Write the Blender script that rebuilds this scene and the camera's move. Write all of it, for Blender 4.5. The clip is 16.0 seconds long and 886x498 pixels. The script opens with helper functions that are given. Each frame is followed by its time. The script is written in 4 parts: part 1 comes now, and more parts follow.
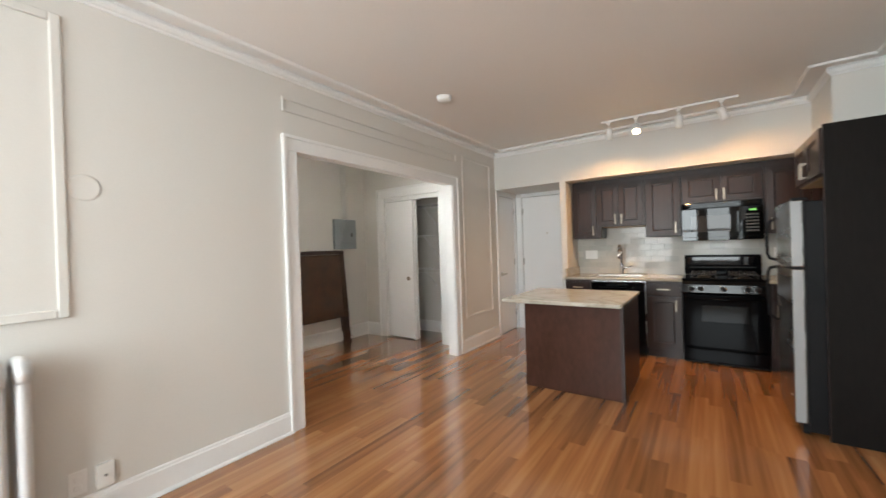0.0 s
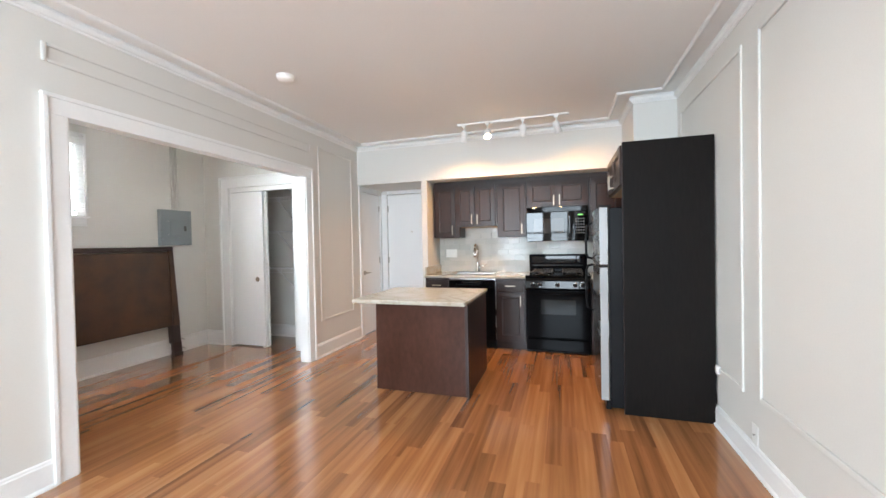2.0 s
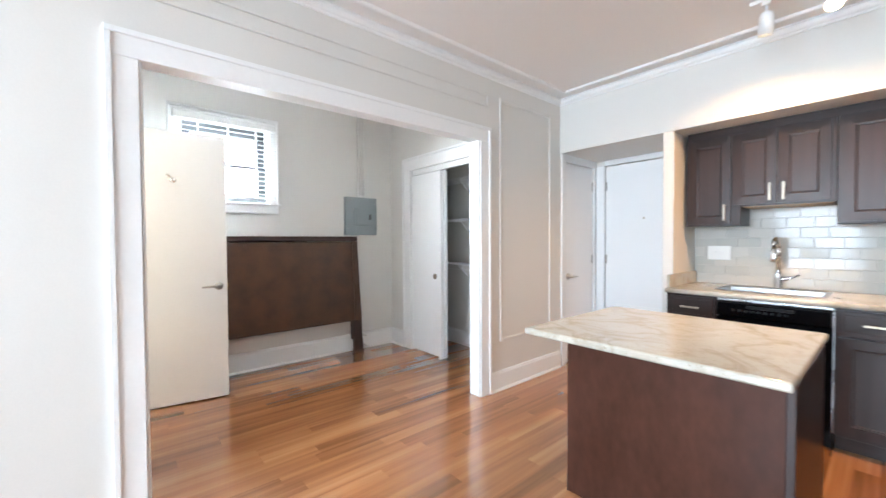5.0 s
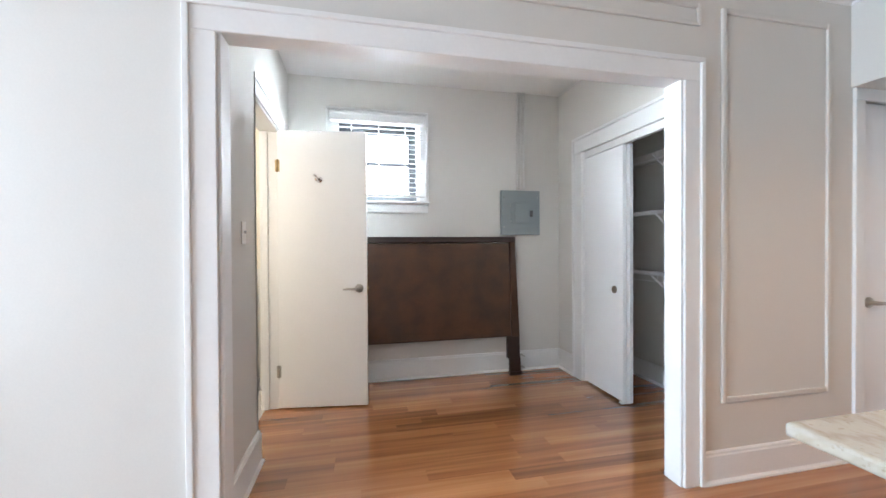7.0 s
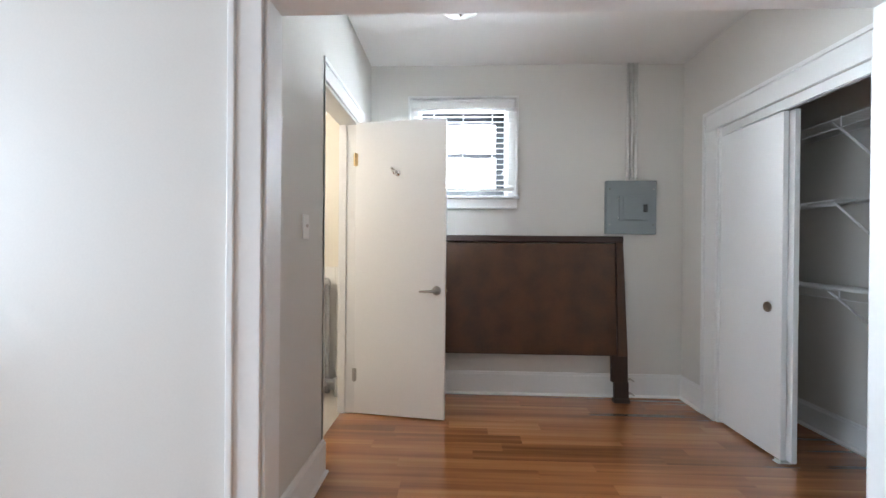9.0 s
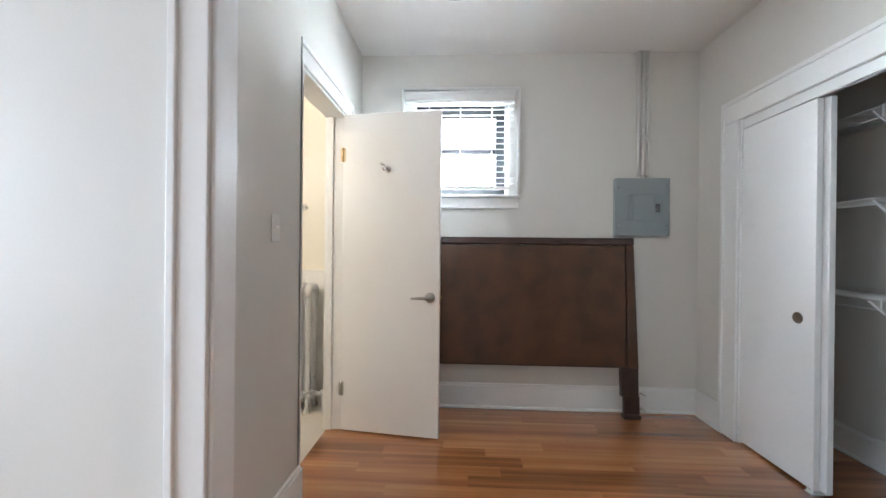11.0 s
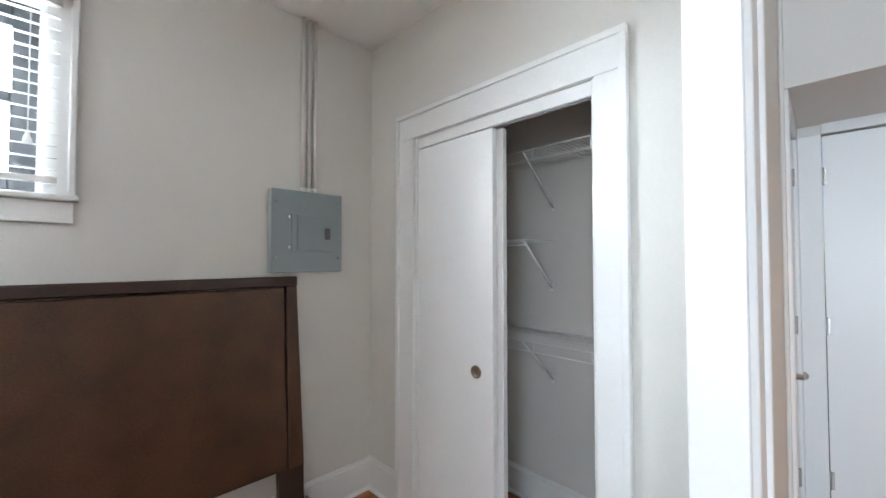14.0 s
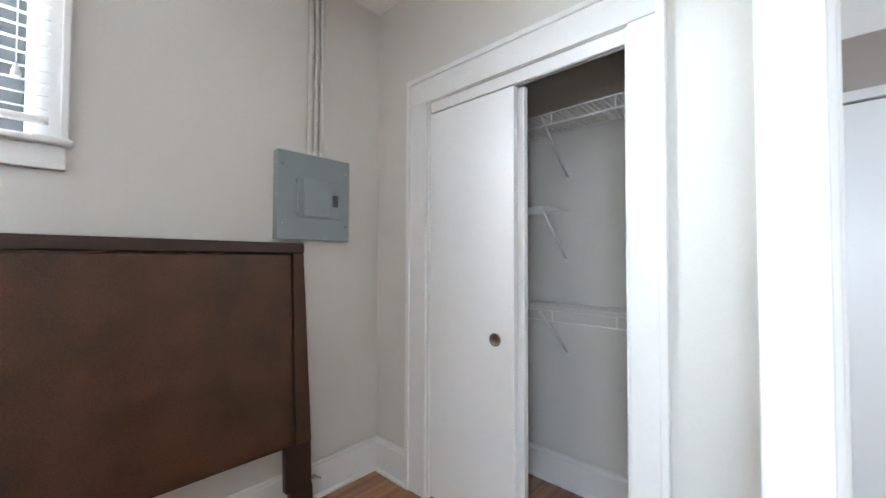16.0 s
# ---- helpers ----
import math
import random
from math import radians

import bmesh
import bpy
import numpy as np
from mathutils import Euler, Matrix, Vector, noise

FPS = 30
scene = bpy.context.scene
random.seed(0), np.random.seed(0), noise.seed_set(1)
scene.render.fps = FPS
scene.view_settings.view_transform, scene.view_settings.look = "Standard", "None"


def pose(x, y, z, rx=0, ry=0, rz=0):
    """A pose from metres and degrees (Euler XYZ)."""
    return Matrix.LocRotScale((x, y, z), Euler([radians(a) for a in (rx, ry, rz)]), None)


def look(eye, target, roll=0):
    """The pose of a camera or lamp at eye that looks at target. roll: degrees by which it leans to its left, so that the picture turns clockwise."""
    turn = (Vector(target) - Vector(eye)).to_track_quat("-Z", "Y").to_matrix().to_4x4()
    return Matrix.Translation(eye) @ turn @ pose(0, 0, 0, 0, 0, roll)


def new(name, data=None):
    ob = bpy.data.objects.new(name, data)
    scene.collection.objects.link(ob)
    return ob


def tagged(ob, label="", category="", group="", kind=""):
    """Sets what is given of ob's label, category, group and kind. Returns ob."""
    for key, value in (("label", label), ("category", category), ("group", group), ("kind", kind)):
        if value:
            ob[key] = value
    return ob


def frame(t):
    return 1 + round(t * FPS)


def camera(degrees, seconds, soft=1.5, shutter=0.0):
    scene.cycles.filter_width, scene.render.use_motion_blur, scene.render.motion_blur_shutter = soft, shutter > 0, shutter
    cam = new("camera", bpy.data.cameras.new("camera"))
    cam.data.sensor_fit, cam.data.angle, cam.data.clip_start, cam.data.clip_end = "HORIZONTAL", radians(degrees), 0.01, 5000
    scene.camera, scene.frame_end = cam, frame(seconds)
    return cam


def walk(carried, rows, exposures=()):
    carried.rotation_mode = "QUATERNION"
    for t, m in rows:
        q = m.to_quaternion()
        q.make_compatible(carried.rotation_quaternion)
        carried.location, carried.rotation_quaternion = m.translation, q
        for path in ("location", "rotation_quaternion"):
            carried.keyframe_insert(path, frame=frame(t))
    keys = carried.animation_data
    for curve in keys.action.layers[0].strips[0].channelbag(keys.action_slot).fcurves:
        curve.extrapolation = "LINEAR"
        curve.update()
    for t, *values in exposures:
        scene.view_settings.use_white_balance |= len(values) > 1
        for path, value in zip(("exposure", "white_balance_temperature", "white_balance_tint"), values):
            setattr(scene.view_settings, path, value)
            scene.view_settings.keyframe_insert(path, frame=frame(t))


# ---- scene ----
cam = camera(98.5, 16.0, shutter=0.3)

PATH = [
    (0, (0.562, -0.230, 1.318), (-0.579, 1.412, 1.311), -1.8),
    (0.5, (0.673, -0.187, 1.295), (-0.198, 1.614, 1.283), -1.5),
    (1, (0.723, -0.121, 1.296), (0.018, 1.750, 1.276), -1.5),
    (1.5, (0.754, -0.069, 1.298), (0.108, 1.823, 1.274), -1.3),
    (2, (0.750, 0.049, 1.309), (0.150, 1.956, 1.277), -1.1),
    (2.5, (0.696, 0.278, 1.293), (0.127, 2.195, 1.255), -0.9),
    (3, (0.639, 0.508, 1.279), (0.061, 2.423, 1.244), -0.7),
    (3.5, (0.582, 0.780, 1.283), (-0.116, 2.654, 1.242), -0.8),
    (4, (0.474, 1.000, 1.269), (-0.533, 2.728, 1.234), -0.7),
    (4.5, (0.327, 1.245, 1.273), (-0.969, 2.768, 1.238), -0.5),
    (5, (0.184, 1.435, 1.274), (-1.342, 2.726, 1.229), -0.3),
    (5.2, (0.135, 1.522, 1.292), (-1.489, 2.689, 1.245), -0.7),
    (7.5, (-0.452, 2.131, 1.230), (-2.437, 2.373, 1.217), 0.1),
    (8, (-0.539, 2.198, 1.227), (-2.539, 2.224, 1.214), 0.2),
    (8.5, (-0.595, 2.213, 1.233), (-2.594, 2.137, 1.219), 0.4),
    (9, (-0.679, 2.182, 1.218), (-2.678, 2.108, 1.212), 0.5),
    (11.3, (-0.982, 2.264, 1.242), (-2.980, 2.169, 1.239), 0.6),
    (11.5, (-1.046, 2.305, 1.253), (-3.046, 2.256, 1.262), 0.4),
    (12, (-1.182, 2.401, 1.320), (-3.166, 2.650, 1.333), 0.6),
    (12.5, (-1.385, 2.473, 1.386), (-3.274, 3.130, 1.398), 0.6),
    (13, (-1.564, 2.521, 1.406), (-3.295, 3.523, 1.440), 0.6),
    (13.5, (-1.737, 2.572, 1.396), (-3.288, 3.834, 1.446), 0.2),
    (14, (-1.859, 2.650, 1.414), (-3.274, 4.062, 1.466), -0.0),
    (14.5, (-1.935, 2.664, 1.383), (-3.262, 4.159, 1.439), -0.0),
    (15, (-1.974, 2.621, 1.336), (-3.262, 4.150, 1.398), -0.1),
    (15.5, (-1.989, 2.594, 1.306), (-3.267, 4.130, 1.367), -0.1),
    (16, (-2.022, 2.601, 1.248), (-3.380, 4.068, 1.300), 0.2),
]
EXPOSURES = [(0, -0.08, 7350, 11), (0.5, 0.14, 7150, 10), (1.0, 0.30, 6800, 10), (2.5, 0.64, 6550, 10), (4.0, 0.82, 6450, 10), (5.0, 0.82, 6150, 9), (7.5, 0.42, 6100, 10), (9.0, 0.20, 6150, 10), (11.5, 0.25, 6150, 9), (13.0, 0.23, 6200, 10), (14.5, 0.24, 6300, 10), (16.0, 0.46, 6250, 10)]
walk(cam, [(t, look(eye, target, roll)) for t, eye, target, roll in PATH], EXPOSURES)

# ---------------------------------------------------------------- world and light
world = bpy.data.worlds.new("sky")
scene.world = world
world.use_nodes = True
wn, wl = world.node_tree.nodes, world.node_tree.links
sky = wn.new("ShaderNodeTexSky")
sky.sky_type, sky.sun_disc = "NISHITA", False
sky.sun_elevation, sky.sun_rotation = radians(38), radians(150)
wl.new(sky.outputs[0], wn["Background"].inputs[0])
wn["Background"].inputs[1].default_value = 0.12

sun_data = bpy.data.lights.new("sun", "SUN")
sun_data.energy, sun_data.angle, sun_data.color = 0.8, radians(12), (1.0, 0.95, 0.88)
sun = new("sun", sun_data)
sun.matrix_world = look((3, -8, 8), (0, 0, 0))


def area(name, eye, target, w, h, watts, colour):
    data = bpy.data.lights.new(name, "AREA")
    data.shape, data.size, data.size_y, data.energy, data.color = "RECTANGLE", w, h, watts, colour
    ob = new(name, data)
    ob.matrix_world = look(eye, target)
    return ob


DAY = (0.71, 0.86, 1.0)
WARM = (1.0, 0.56, 0.25)
area("window_light_a", (-1.02, -3.06, 1.58), (-1.02, 0, 0.55), 1.16, 1.88, 165, DAY)
area("window_light_b", (0.72, -3.06, 1.58), (0.72, 0, 0.55), 1.16, 1.88, 104, DAY)
area("window_light_c", (-4.50, 2.222, 2.22), (-3.0, 2.222, 1.60), 1.9, 1.5, 800, (0.86, 0.94, 1.0))


def spot(name, eye, target, watts, degrees):
    data = bpy.data.lights.new(name, "SPOT")
    data.energy, data.color, data.spot_size, data.spot_blend, data.shadow_soft_size = watts, WARM, radians(degrees), 1.0, 0.03
    ob = new(name, data)
    ob.matrix_world = look(eye, target)
    return ob


# ---------------------------------------------------------------- materials
def principled(name):
    m = bpy.data.materials.new(name)
    m.use_nodes = True
    return m, m.node_tree.nodes, m.node_tree.links, m.node_tree.nodes["Principled BSDF"]


def surface(name, colour, rough=0.5, metal=0.0, vary=0.05, big=1.5, fine=40.0, bump=0.05, rvary=0.08, coat=0.0, spec=0.5, stretch=(1, 1, 1), emit=None):
    """A plain surface with large blotches, fine grain, varying gloss and relief."""
    m, n, l, p = principled(name)
    co = n.new("ShaderNodeTexCoord")
    mp = n.new("ShaderNodeMapping")
    mp.inputs["Scale"].default_value = stretch
    l.new(co.outputs["Object"], mp.inputs["Vector"])
    a, b = n.new("ShaderNodeTexNoise"), n.new("ShaderNodeTexNoise")
    a.inputs["Scale"].default_value, b.inputs["Scale"].default_value = big, fine
    a.inputs["Detail"].default_value, b.inputs["Detail"].default_value = 4, 3
    for t in (a, b):
        l.new(mp.outputs[0], t.inputs["Vector"])
    add = n.new("ShaderNodeMath")
    add.operation = "ADD"
    l.new(a.outputs[0], add.inputs[0]), l.new(b.outputs[0], add.inputs[1])
    rg = n.new("ShaderNodeMapRange")
    rg.inputs["From Min"].default_value, rg.inputs["From Max"].default_value = 0.6, 1.4
    rg.inputs["To Min"].default_value, rg.inputs["To Max"].default_value = 1 - vary, 1 + vary
    l.new(add.outputs[0], rg.inputs["Value"])
    hs = n.new("ShaderNodeHueSaturation")
    hs.inputs["Color"].default_value = (*colour, 1)
    l.new(rg.outputs[0], hs.inputs["Value"])
    l.new(hs.outputs[0], p.inputs["Base Color"])
    rr = n.new("ShaderNodeMapRange")
    rr.inputs["From Min"].default_value, rr.inputs["From Max"].default_value = 0.3, 0.7
    rr.inputs["To Min"].default_value, rr.inputs["To Max"].default_value = max(rough - rvary, 0.02), min(rough + rvary, 1)
    l.new(a.outputs[0], rr.inputs["Value"])
    l.new(rr.outputs[0], p.inputs["Roughness"])
    if bump:
        bp = n.new("ShaderNodeBump")
        bp.inputs["Strength"].default_value, bp.inputs["Distance"].default_value = bump, 0.002
        l.new(b.outputs[0], bp.inputs["Height"])
        l.new(bp.outputs[0], p.inputs["Normal"])
    p.inputs["Metallic"].default_value, p.inputs["Coat Weight"].default_value = metal, coat
    p.inputs["Coat Roughness"].default_value, p.inputs["Specular IOR Level"].default_value = 0.05, spec
    if emit:
        p.inputs["Emission Color"].default_value, p.inputs["Emission Strength"].default_value = (*emit[0], 1), emit[1]
    return m


def ramp(n, stops):
    r = n.new("ShaderNodeValToRGB")
    e = r.color_ramp.elements
    while len(e) < len(stops):
        e.new(0.5)
    for el, (pos, col) in zip(e, stops):
        el.position, el.color = pos, (*col, 1)
    return r


def plank_material(name, islands):
    """Strand-woven boards: each board takes its own tone, with streaks along its length."""
    m, n, l, p = principled(name)
    co = n.new("ShaderNodeTexCoord")
    if islands:
        src = n.new("ShaderNodeNewGeometry").outputs["Random Per Island"]
    else:
        src = n.new("ShaderNodeObjectInfo").outputs["Random"]
    sh = n.new("ShaderNodeMath")
    sh.operation = "MULTIPLY"
    sh.inputs[1].default_value = 57.0
    l.new(src, sh.inputs[0])
    off = n.new("ShaderNodeVectorMath")
    l.new(co.outputs["Object"], off.inputs[0]), l.new(sh.outputs[0], off.inputs[1])
    streaks = []
    for sc in ((22, 0.7, 6), (64, 1.6, 14), (7, 1.1, 3)):
        mp = n.new("ShaderNodeMapping")
        mp.inputs["Scale"].default_value = sc
        l.new(off.outputs[0], mp.inputs["Vector"])
        t = n.new("ShaderNodeTexNoise")
        t.inputs["Scale"].default_value, t.inputs["Detail"].default_value = 1.0, 5
        l.new(mp.outputs[0], t.inputs["Vector"])
        streaks.append(t.outputs[0])
    mix = n.new("ShaderNodeMath")
    mix.operation = "MULTIPLY_ADD"
    mix.inputs[1].default_value = 0.16
    l.new(streaks[1], mix.inputs[0]), l.new(streaks[0], mix.inputs[2])
    mix2 = n.new("ShaderNodeMath")
    mix2.operation = "MULTIPLY_ADD"
    mix2.inputs[1].default_value = 0.44
    l.new(src, mix2.inputs[0]), l.new(mix.outputs[0], mix2.inputs[2])
    rp = ramp(n, [(0.1, (0.172, 0.068, 0.028)), (0.4, (0.285, 0.115, 0.043)), (0.7, (0.400, 0.169, 0.064)), (1.0, (0.525, 0.245, 0.104))])
    for el, pos in zip(rp.color_ramp.elements, (0.16, 0.36, 0.60, 0.86)):
        el.position = pos
    half = n.new("ShaderNodeMapRange")
    half.inputs["From Min"].default_value, half.inputs["From Max"].default_value = 0.29, 1.31
    l.new(mix2.outputs[0], half.inputs["Value"])
    l.new(half.outputs[0], rp.inputs[0])
    l.new(rp.outputs[0], p.inputs["Base Color"])
    rr = n.new("ShaderNodeMapRange")
    rr.inputs["To Min"].default_value, rr.inputs["To Max"].default_value = 0.15, 0.18
    l.new(streaks[2], rr.inputs["Value"])
    l.new(rr.outputs[0], p.inputs["Roughness"])
    p.inputs["Specular IOR Level"].default_value = 0.5
    p.inputs["Coat Weight"].default_value, p.inputs["Coat Roughness"].default_value = 0.75, 0.12
    return m


def granite_material():
    m, n, l, p = principled("granite")
    co = n.new("ShaderNodeTexCoord")
    a, b, c = (n.new("ShaderNodeTexNoise") for _ in range(3))
    for t, s, d, dist in ((a, 1.9, 8, 1.6), (b, 90, 4, 0), (c, 9, 6, 1.0)):
        t.inputs["Scale"].default_value, t.inputs["Detail"].default_value, t.inputs["Distortion"].default_value = s, d, dist
        l.new(co.outputs["Object"], t.inputs["Vector"])
    r1 = ramp(n, [(0.0, (0.47, 0.452, 0.395)), (0.45, (0.505, 0.487, 0.43)), (0.495, (0.42, 0.385, 0.315)), (0.53, (0.50, 0.478, 0.42)), (1.0, (0.56, 0.545, 0.495))])
    r2 = ramp(n, [(0.28, (0.62, 0.54, 0.44)), (0.40, (1, 1, 1)), (1.0, (1, 1, 1))])
    r3 = ramp(n, [(0.32, (0.86, 0.81, 0.73)), (0.52, (1, 1, 1))])
    l.new(a.outputs[0], r1.inputs[0]), l.new(b.outputs[0], r2.inputs[0]), l.new(c.outputs[0], r3.inputs[0])
    last = r1.outputs[0]
    for r in (r2, r3):
        mx = n.new("ShaderNodeMix")
        mx.data_type, mx.blend_type = "RGBA", "MULTIPLY"
        mx.inputs[0].default_value = 0.7
        l.new(last, mx.inputs[6]), l.new(r.outputs[0], mx.inputs[7])
        last = mx.outputs[2]
    l.new(last, p.inputs["Base Color"])
    p.inputs["Roughness"].default_value = 0.12
    return m


def wood_material(name, dark, light, rough, along="z", coat=0.0, spec=0.4):
    """Stained wood with grain along one axis."""
    m, n, l, p = principled(name)
    co, mp = n.new("ShaderNodeTexCoord"), n.new("ShaderNodeMapping")
    mp.inputs["Scale"].default_value = {"z": (14, 14, 1.0), "x": (1.0, 14, 14), "y": (14, 1.0, 14)}[along]
    l.new(co.outputs["Object"], mp.inputs["Vector"])
    a, b = n.new("ShaderNodeTexNoise"), n.new("ShaderNodeTexNoise")
    a.inputs["Scale"].default_value, a.inputs["Detail"].default_value = 1.5, 6
    b.inputs["Scale"].default_value, b.inputs["Detail"].default_value = 2.5, 3
    l.new(mp.outputs[0], a.inputs["Vector"]), l.new(co.outputs["Object"], b.inputs["Vector"])
    ad = n.new("ShaderNodeMath")
    ad.operation = "MULTIPLY_ADD"
    ad.inputs[1].default_value = 0.6
    l.new(b.outputs[0], ad.inputs[0]), l.new(a.outputs[0], ad.inputs[2])
    r = ramp(n, [(0.55, dark), (1.0, light)])
    l.new(ad.outputs[0], r.inputs[0]), l.new(r.outputs[0], p.inputs["Base Color"])
    bp = n.new("ShaderNodeBump")
    bp.inputs["Strength"].default_value, bp.inputs["Distance"].default_value = 0.08, 0.001
    l.new(a.outputs[0], bp.inputs["Height"]), l.new(bp.outputs[0], p.inputs["Normal"])
    p.inputs["Roughness"].default_value, p.inputs["Coat Weight"].default_value, p.inputs["Coat Roughness"].default_value = rough, coat, 0.15
    p.inputs["Specular IOR Level"].default_value = spec
    return m


def tile_material():
    m, n, l, p = principled("glazed_tile")
    r = ramp(n, [(0.0, (0.44, 0.44, 0.41)), (1.0, (0.53, 0.52, 0.48))])
    l.new(n.new("ShaderNodeObjectInfo").outputs["Random"], r.inputs[0])
    l.new(r.outputs[0], p.inputs["Base Color"])
    co, t, bp = n.new("ShaderNodeTexCoord"), n.new("ShaderNodeTexNoise"), n.new("ShaderNodeBump")
    t.inputs["Scale"].default_value = 9
    l.new(co.outputs["Object"], t.inputs["Vector"])
    bp.inputs["Strength"].default_value, bp.inputs["Distance"].default_value = 0.25, 0.006
    l.new(t.outputs[0], bp.inputs["Height"]), l.new(bp.outputs[0], p.inputs["Normal"])
    p.inputs["Roughness"].default_value, p.inputs["Coat Weight"].default_value = 0.09, 0.0
    p.inputs["Specular IOR Level"].default_value = 0.24
    return m


def glass_material():
    m, n, l, p = principled("clear_glass")
    p.inputs["Transmission Weight"].default_value, p.inputs["Roughness"].default_value, p.inputs["IOR"].default_value = 1.0, 0.0, 1.45
    return m


PAINT = surface("wall_paint", (0.675, 0.658, 0.620), 0.55, vary=0.03, big=0.7, fine=130, bump=0.10, spec=0.35)
TRIM = surface("white_trim_paint", (0.80, 0.80, 0.79), 0.42, vary=0.025, big=2.5, fine=60, bump=0.03, spec=0.4)
DOORPAINT = surface("white_door_paint", (0.84, 0.84, 0.835), 0.36, vary=0.02, big=1.2, fine=90, bump=0.05)
CEIL = surface("ceiling_paint", (0.82, 0.81, 0.79), 0.7, vary=0.02, big=0.6, fine=110, bump=0.08)
CREAM = surface("cream_bath_paint", (0.79, 0.74, 0.64), 0.45, vary=0.03, big=1.0, fine=90, bump=0.06)
PLANK = plank_material("strand_board", False)
PLANK_REST = plank_material("strand_board_rest", True)
SUB = surface("subfloor", (0.05, 0.025, 0.012), 0.9, vary=0.1)
BATHFLOOR = surface("bath_floor_tile", (0.62, 0.57, 0.50), 0.35, vary=0.08, big=4, fine=50)
ESPRESSO = wood_material("espresso_cabinet", (0.0150, 0.0080, 0.0066), (0.033, 0.0168, 0.0134), 0.31, "z", 0.0, 0.28)
ESPRESSO_H = wood_material("espresso_drawer", (0.0150, 0.0080, 0.0066), (0.033, 0.0168, 0.0134), 0.31, "x", 0.0, 0.28)
ISLAND = surface("island_veneer", (0.058, 0.0225, 0.0145), 0.36, vary=0.30, big=3.2, fine=18, bump=0.04, spec=0.14, stretch=(1.6, 1.6, 0.8))
PANELBLACK = surface("dark_end_panel", (0.0085, 0.0068, 0.006), 0.55, vary=0.4, big=1.5, fine=22, bump=0.05, spec=0.10, stretch=(3, 3, 0.4))
RAWWOOD = surface("pale_wood", (0.42, 0.27, 0.14), 0.5, vary=0.12, big=3, fine=30)
GRANITE = granite_material()
TILE = tile_material()
GROUT = surface("grout", (0.55, 0.54, 0.50), 0.8, vary=0.05, fine=90)
BLACKGLOSS = surface("black_enamel", (0.003, 0.003, 0.0035), 0.07, vary=0.1, big=3, fine=40, bump=0.0, rvary=0.03, spec=0.05)
SATINBLACK = surface("satin_black_enamel", (0.003, 0.003, 0.0035), 0.07, vary=0.1, big=3, fine=40, bump=0.0, rvary=0.03, spec=0.25)
MICROBLACK = surface("microwave_enamel", (0.003, 0.003, 0.0035), 0.04, vary=0.1, big=3, fine=40, bump=0.0, rvary=0.015, spec=0.28)
BLACKGLASS = surface("dark_glass", (0.004, 0.004, 0.005), 0.03, vary=0.05, bump=0.0, rvary=0.01, spec=0.35)
OVENGLASS = surface("oven_door_glass", (0.013, 0.0125, 0.012), 0.06, vary=0.05, bump=0.0, rvary=0.01, spec=0.10)
GREYGLASS = surface("microwave_glass", (0.020, 0.020, 0.021), 0.03, vary=0.05, bump=0.0, rvary=0.01, spec=0.30)
BLACKMATT = surface("black_cast_iron", (0.010, 0.010, 0.010), 0.45, vary=0.15, fine=120, bump=0.15, spec=0.25)
BLACKPLASTIC = surface("black_plastic", (0.007, 0.007, 0.0078), 0.38, vary=0.1, fine=200, bump=0.12, spec=0.12)
STEEL = surface("brushed_steel", (0.43, 0.43, 0.425), 0.27, 1.0, vary=0.03, big=1.2, fine=220, bump=0.0, rvary=0.03, stretch=(1, 0.3, 3))
SILVER = surface("silver_painted_steel", (0.29, 0.29, 0.29), 0.36, 0.25, vary=0.03, bump=0.02, spec=0.3)
SINKSTEEL = surface("sink_steel", (0.34, 0.34, 0.33), 0.30, 1.0, vary=0.04, big=3, fine=160, bump=0.0, rvary=0.05)
LATCHGREY = surface("latch_plastic", (0.07, 0.07, 0.07), 0.4, vary=0.05, bump=0.0)
KEYGREY = surface("keypad_print", (0.045, 0.045, 0.045), 0.4, vary=0.05, bump=0.0)
CHROME = surface("chrome", (0.75, 0.75, 0.76), 0.08, 1.0, vary=0.02, bump=0.0, rvary=0.03)
NICKEL = surface("satin_nickel", (0.46, 0.44, 0.41), 0.38, 1.0, vary=0.03, bump=0.0, rvary=0.05)
PULL = surface("dark_nickel_pull", (0.40, 0.345, 0.28), 0.36, 1.0, vary=0.03, bump=0.0, rvary=0.05)
BRASS = surface("aged_brass", (0.38, 0.28, 0.15), 0.35, 1.0, vary=0.1, bump=0.0)
BRONZE = surface("bronze_cup", (0.27, 0.215, 0.165), 0.35, 1.0, vary=0.1, bump=0.0)
PLASTIC = surface("white_plastic", (0.80, 0.79, 0.76), 0.30, vary=0.02, bump=0.0)
LAMPWHITE = surface("white_lamp_metal", (0.78, 0.78, 0.77), 0.3, vary=0.02, bump=0.0)
LEATHER = surface("brown_leather", (0.066, 0.0275, 0.0115), 0.40, vary=0.6, big=6.0, fine=160, bump=0.25, rvary=0.12)
LEATHER_DARK = surface("dark_brown_trim", (0.034, 0.015, 0.010), 0.36, vary=0.2, big=6, fine=120, bump=0.15)
CONDUIT = surface("conduit_paint", (0.70, 0.69, 0.66), 0.45, vary=0.04, bump=0.05)
GREYBOX = surface("grey_panel_enamel", (0.245, 0.28, 0.29), 0.38, 0.0, vary=0.04, big=3, fine=150, bump=0.06)
WIRE = surface("white_vinyl_wire", (0.78, 0.78, 0.78), 0.35, vary=0.02, bump=0.0)
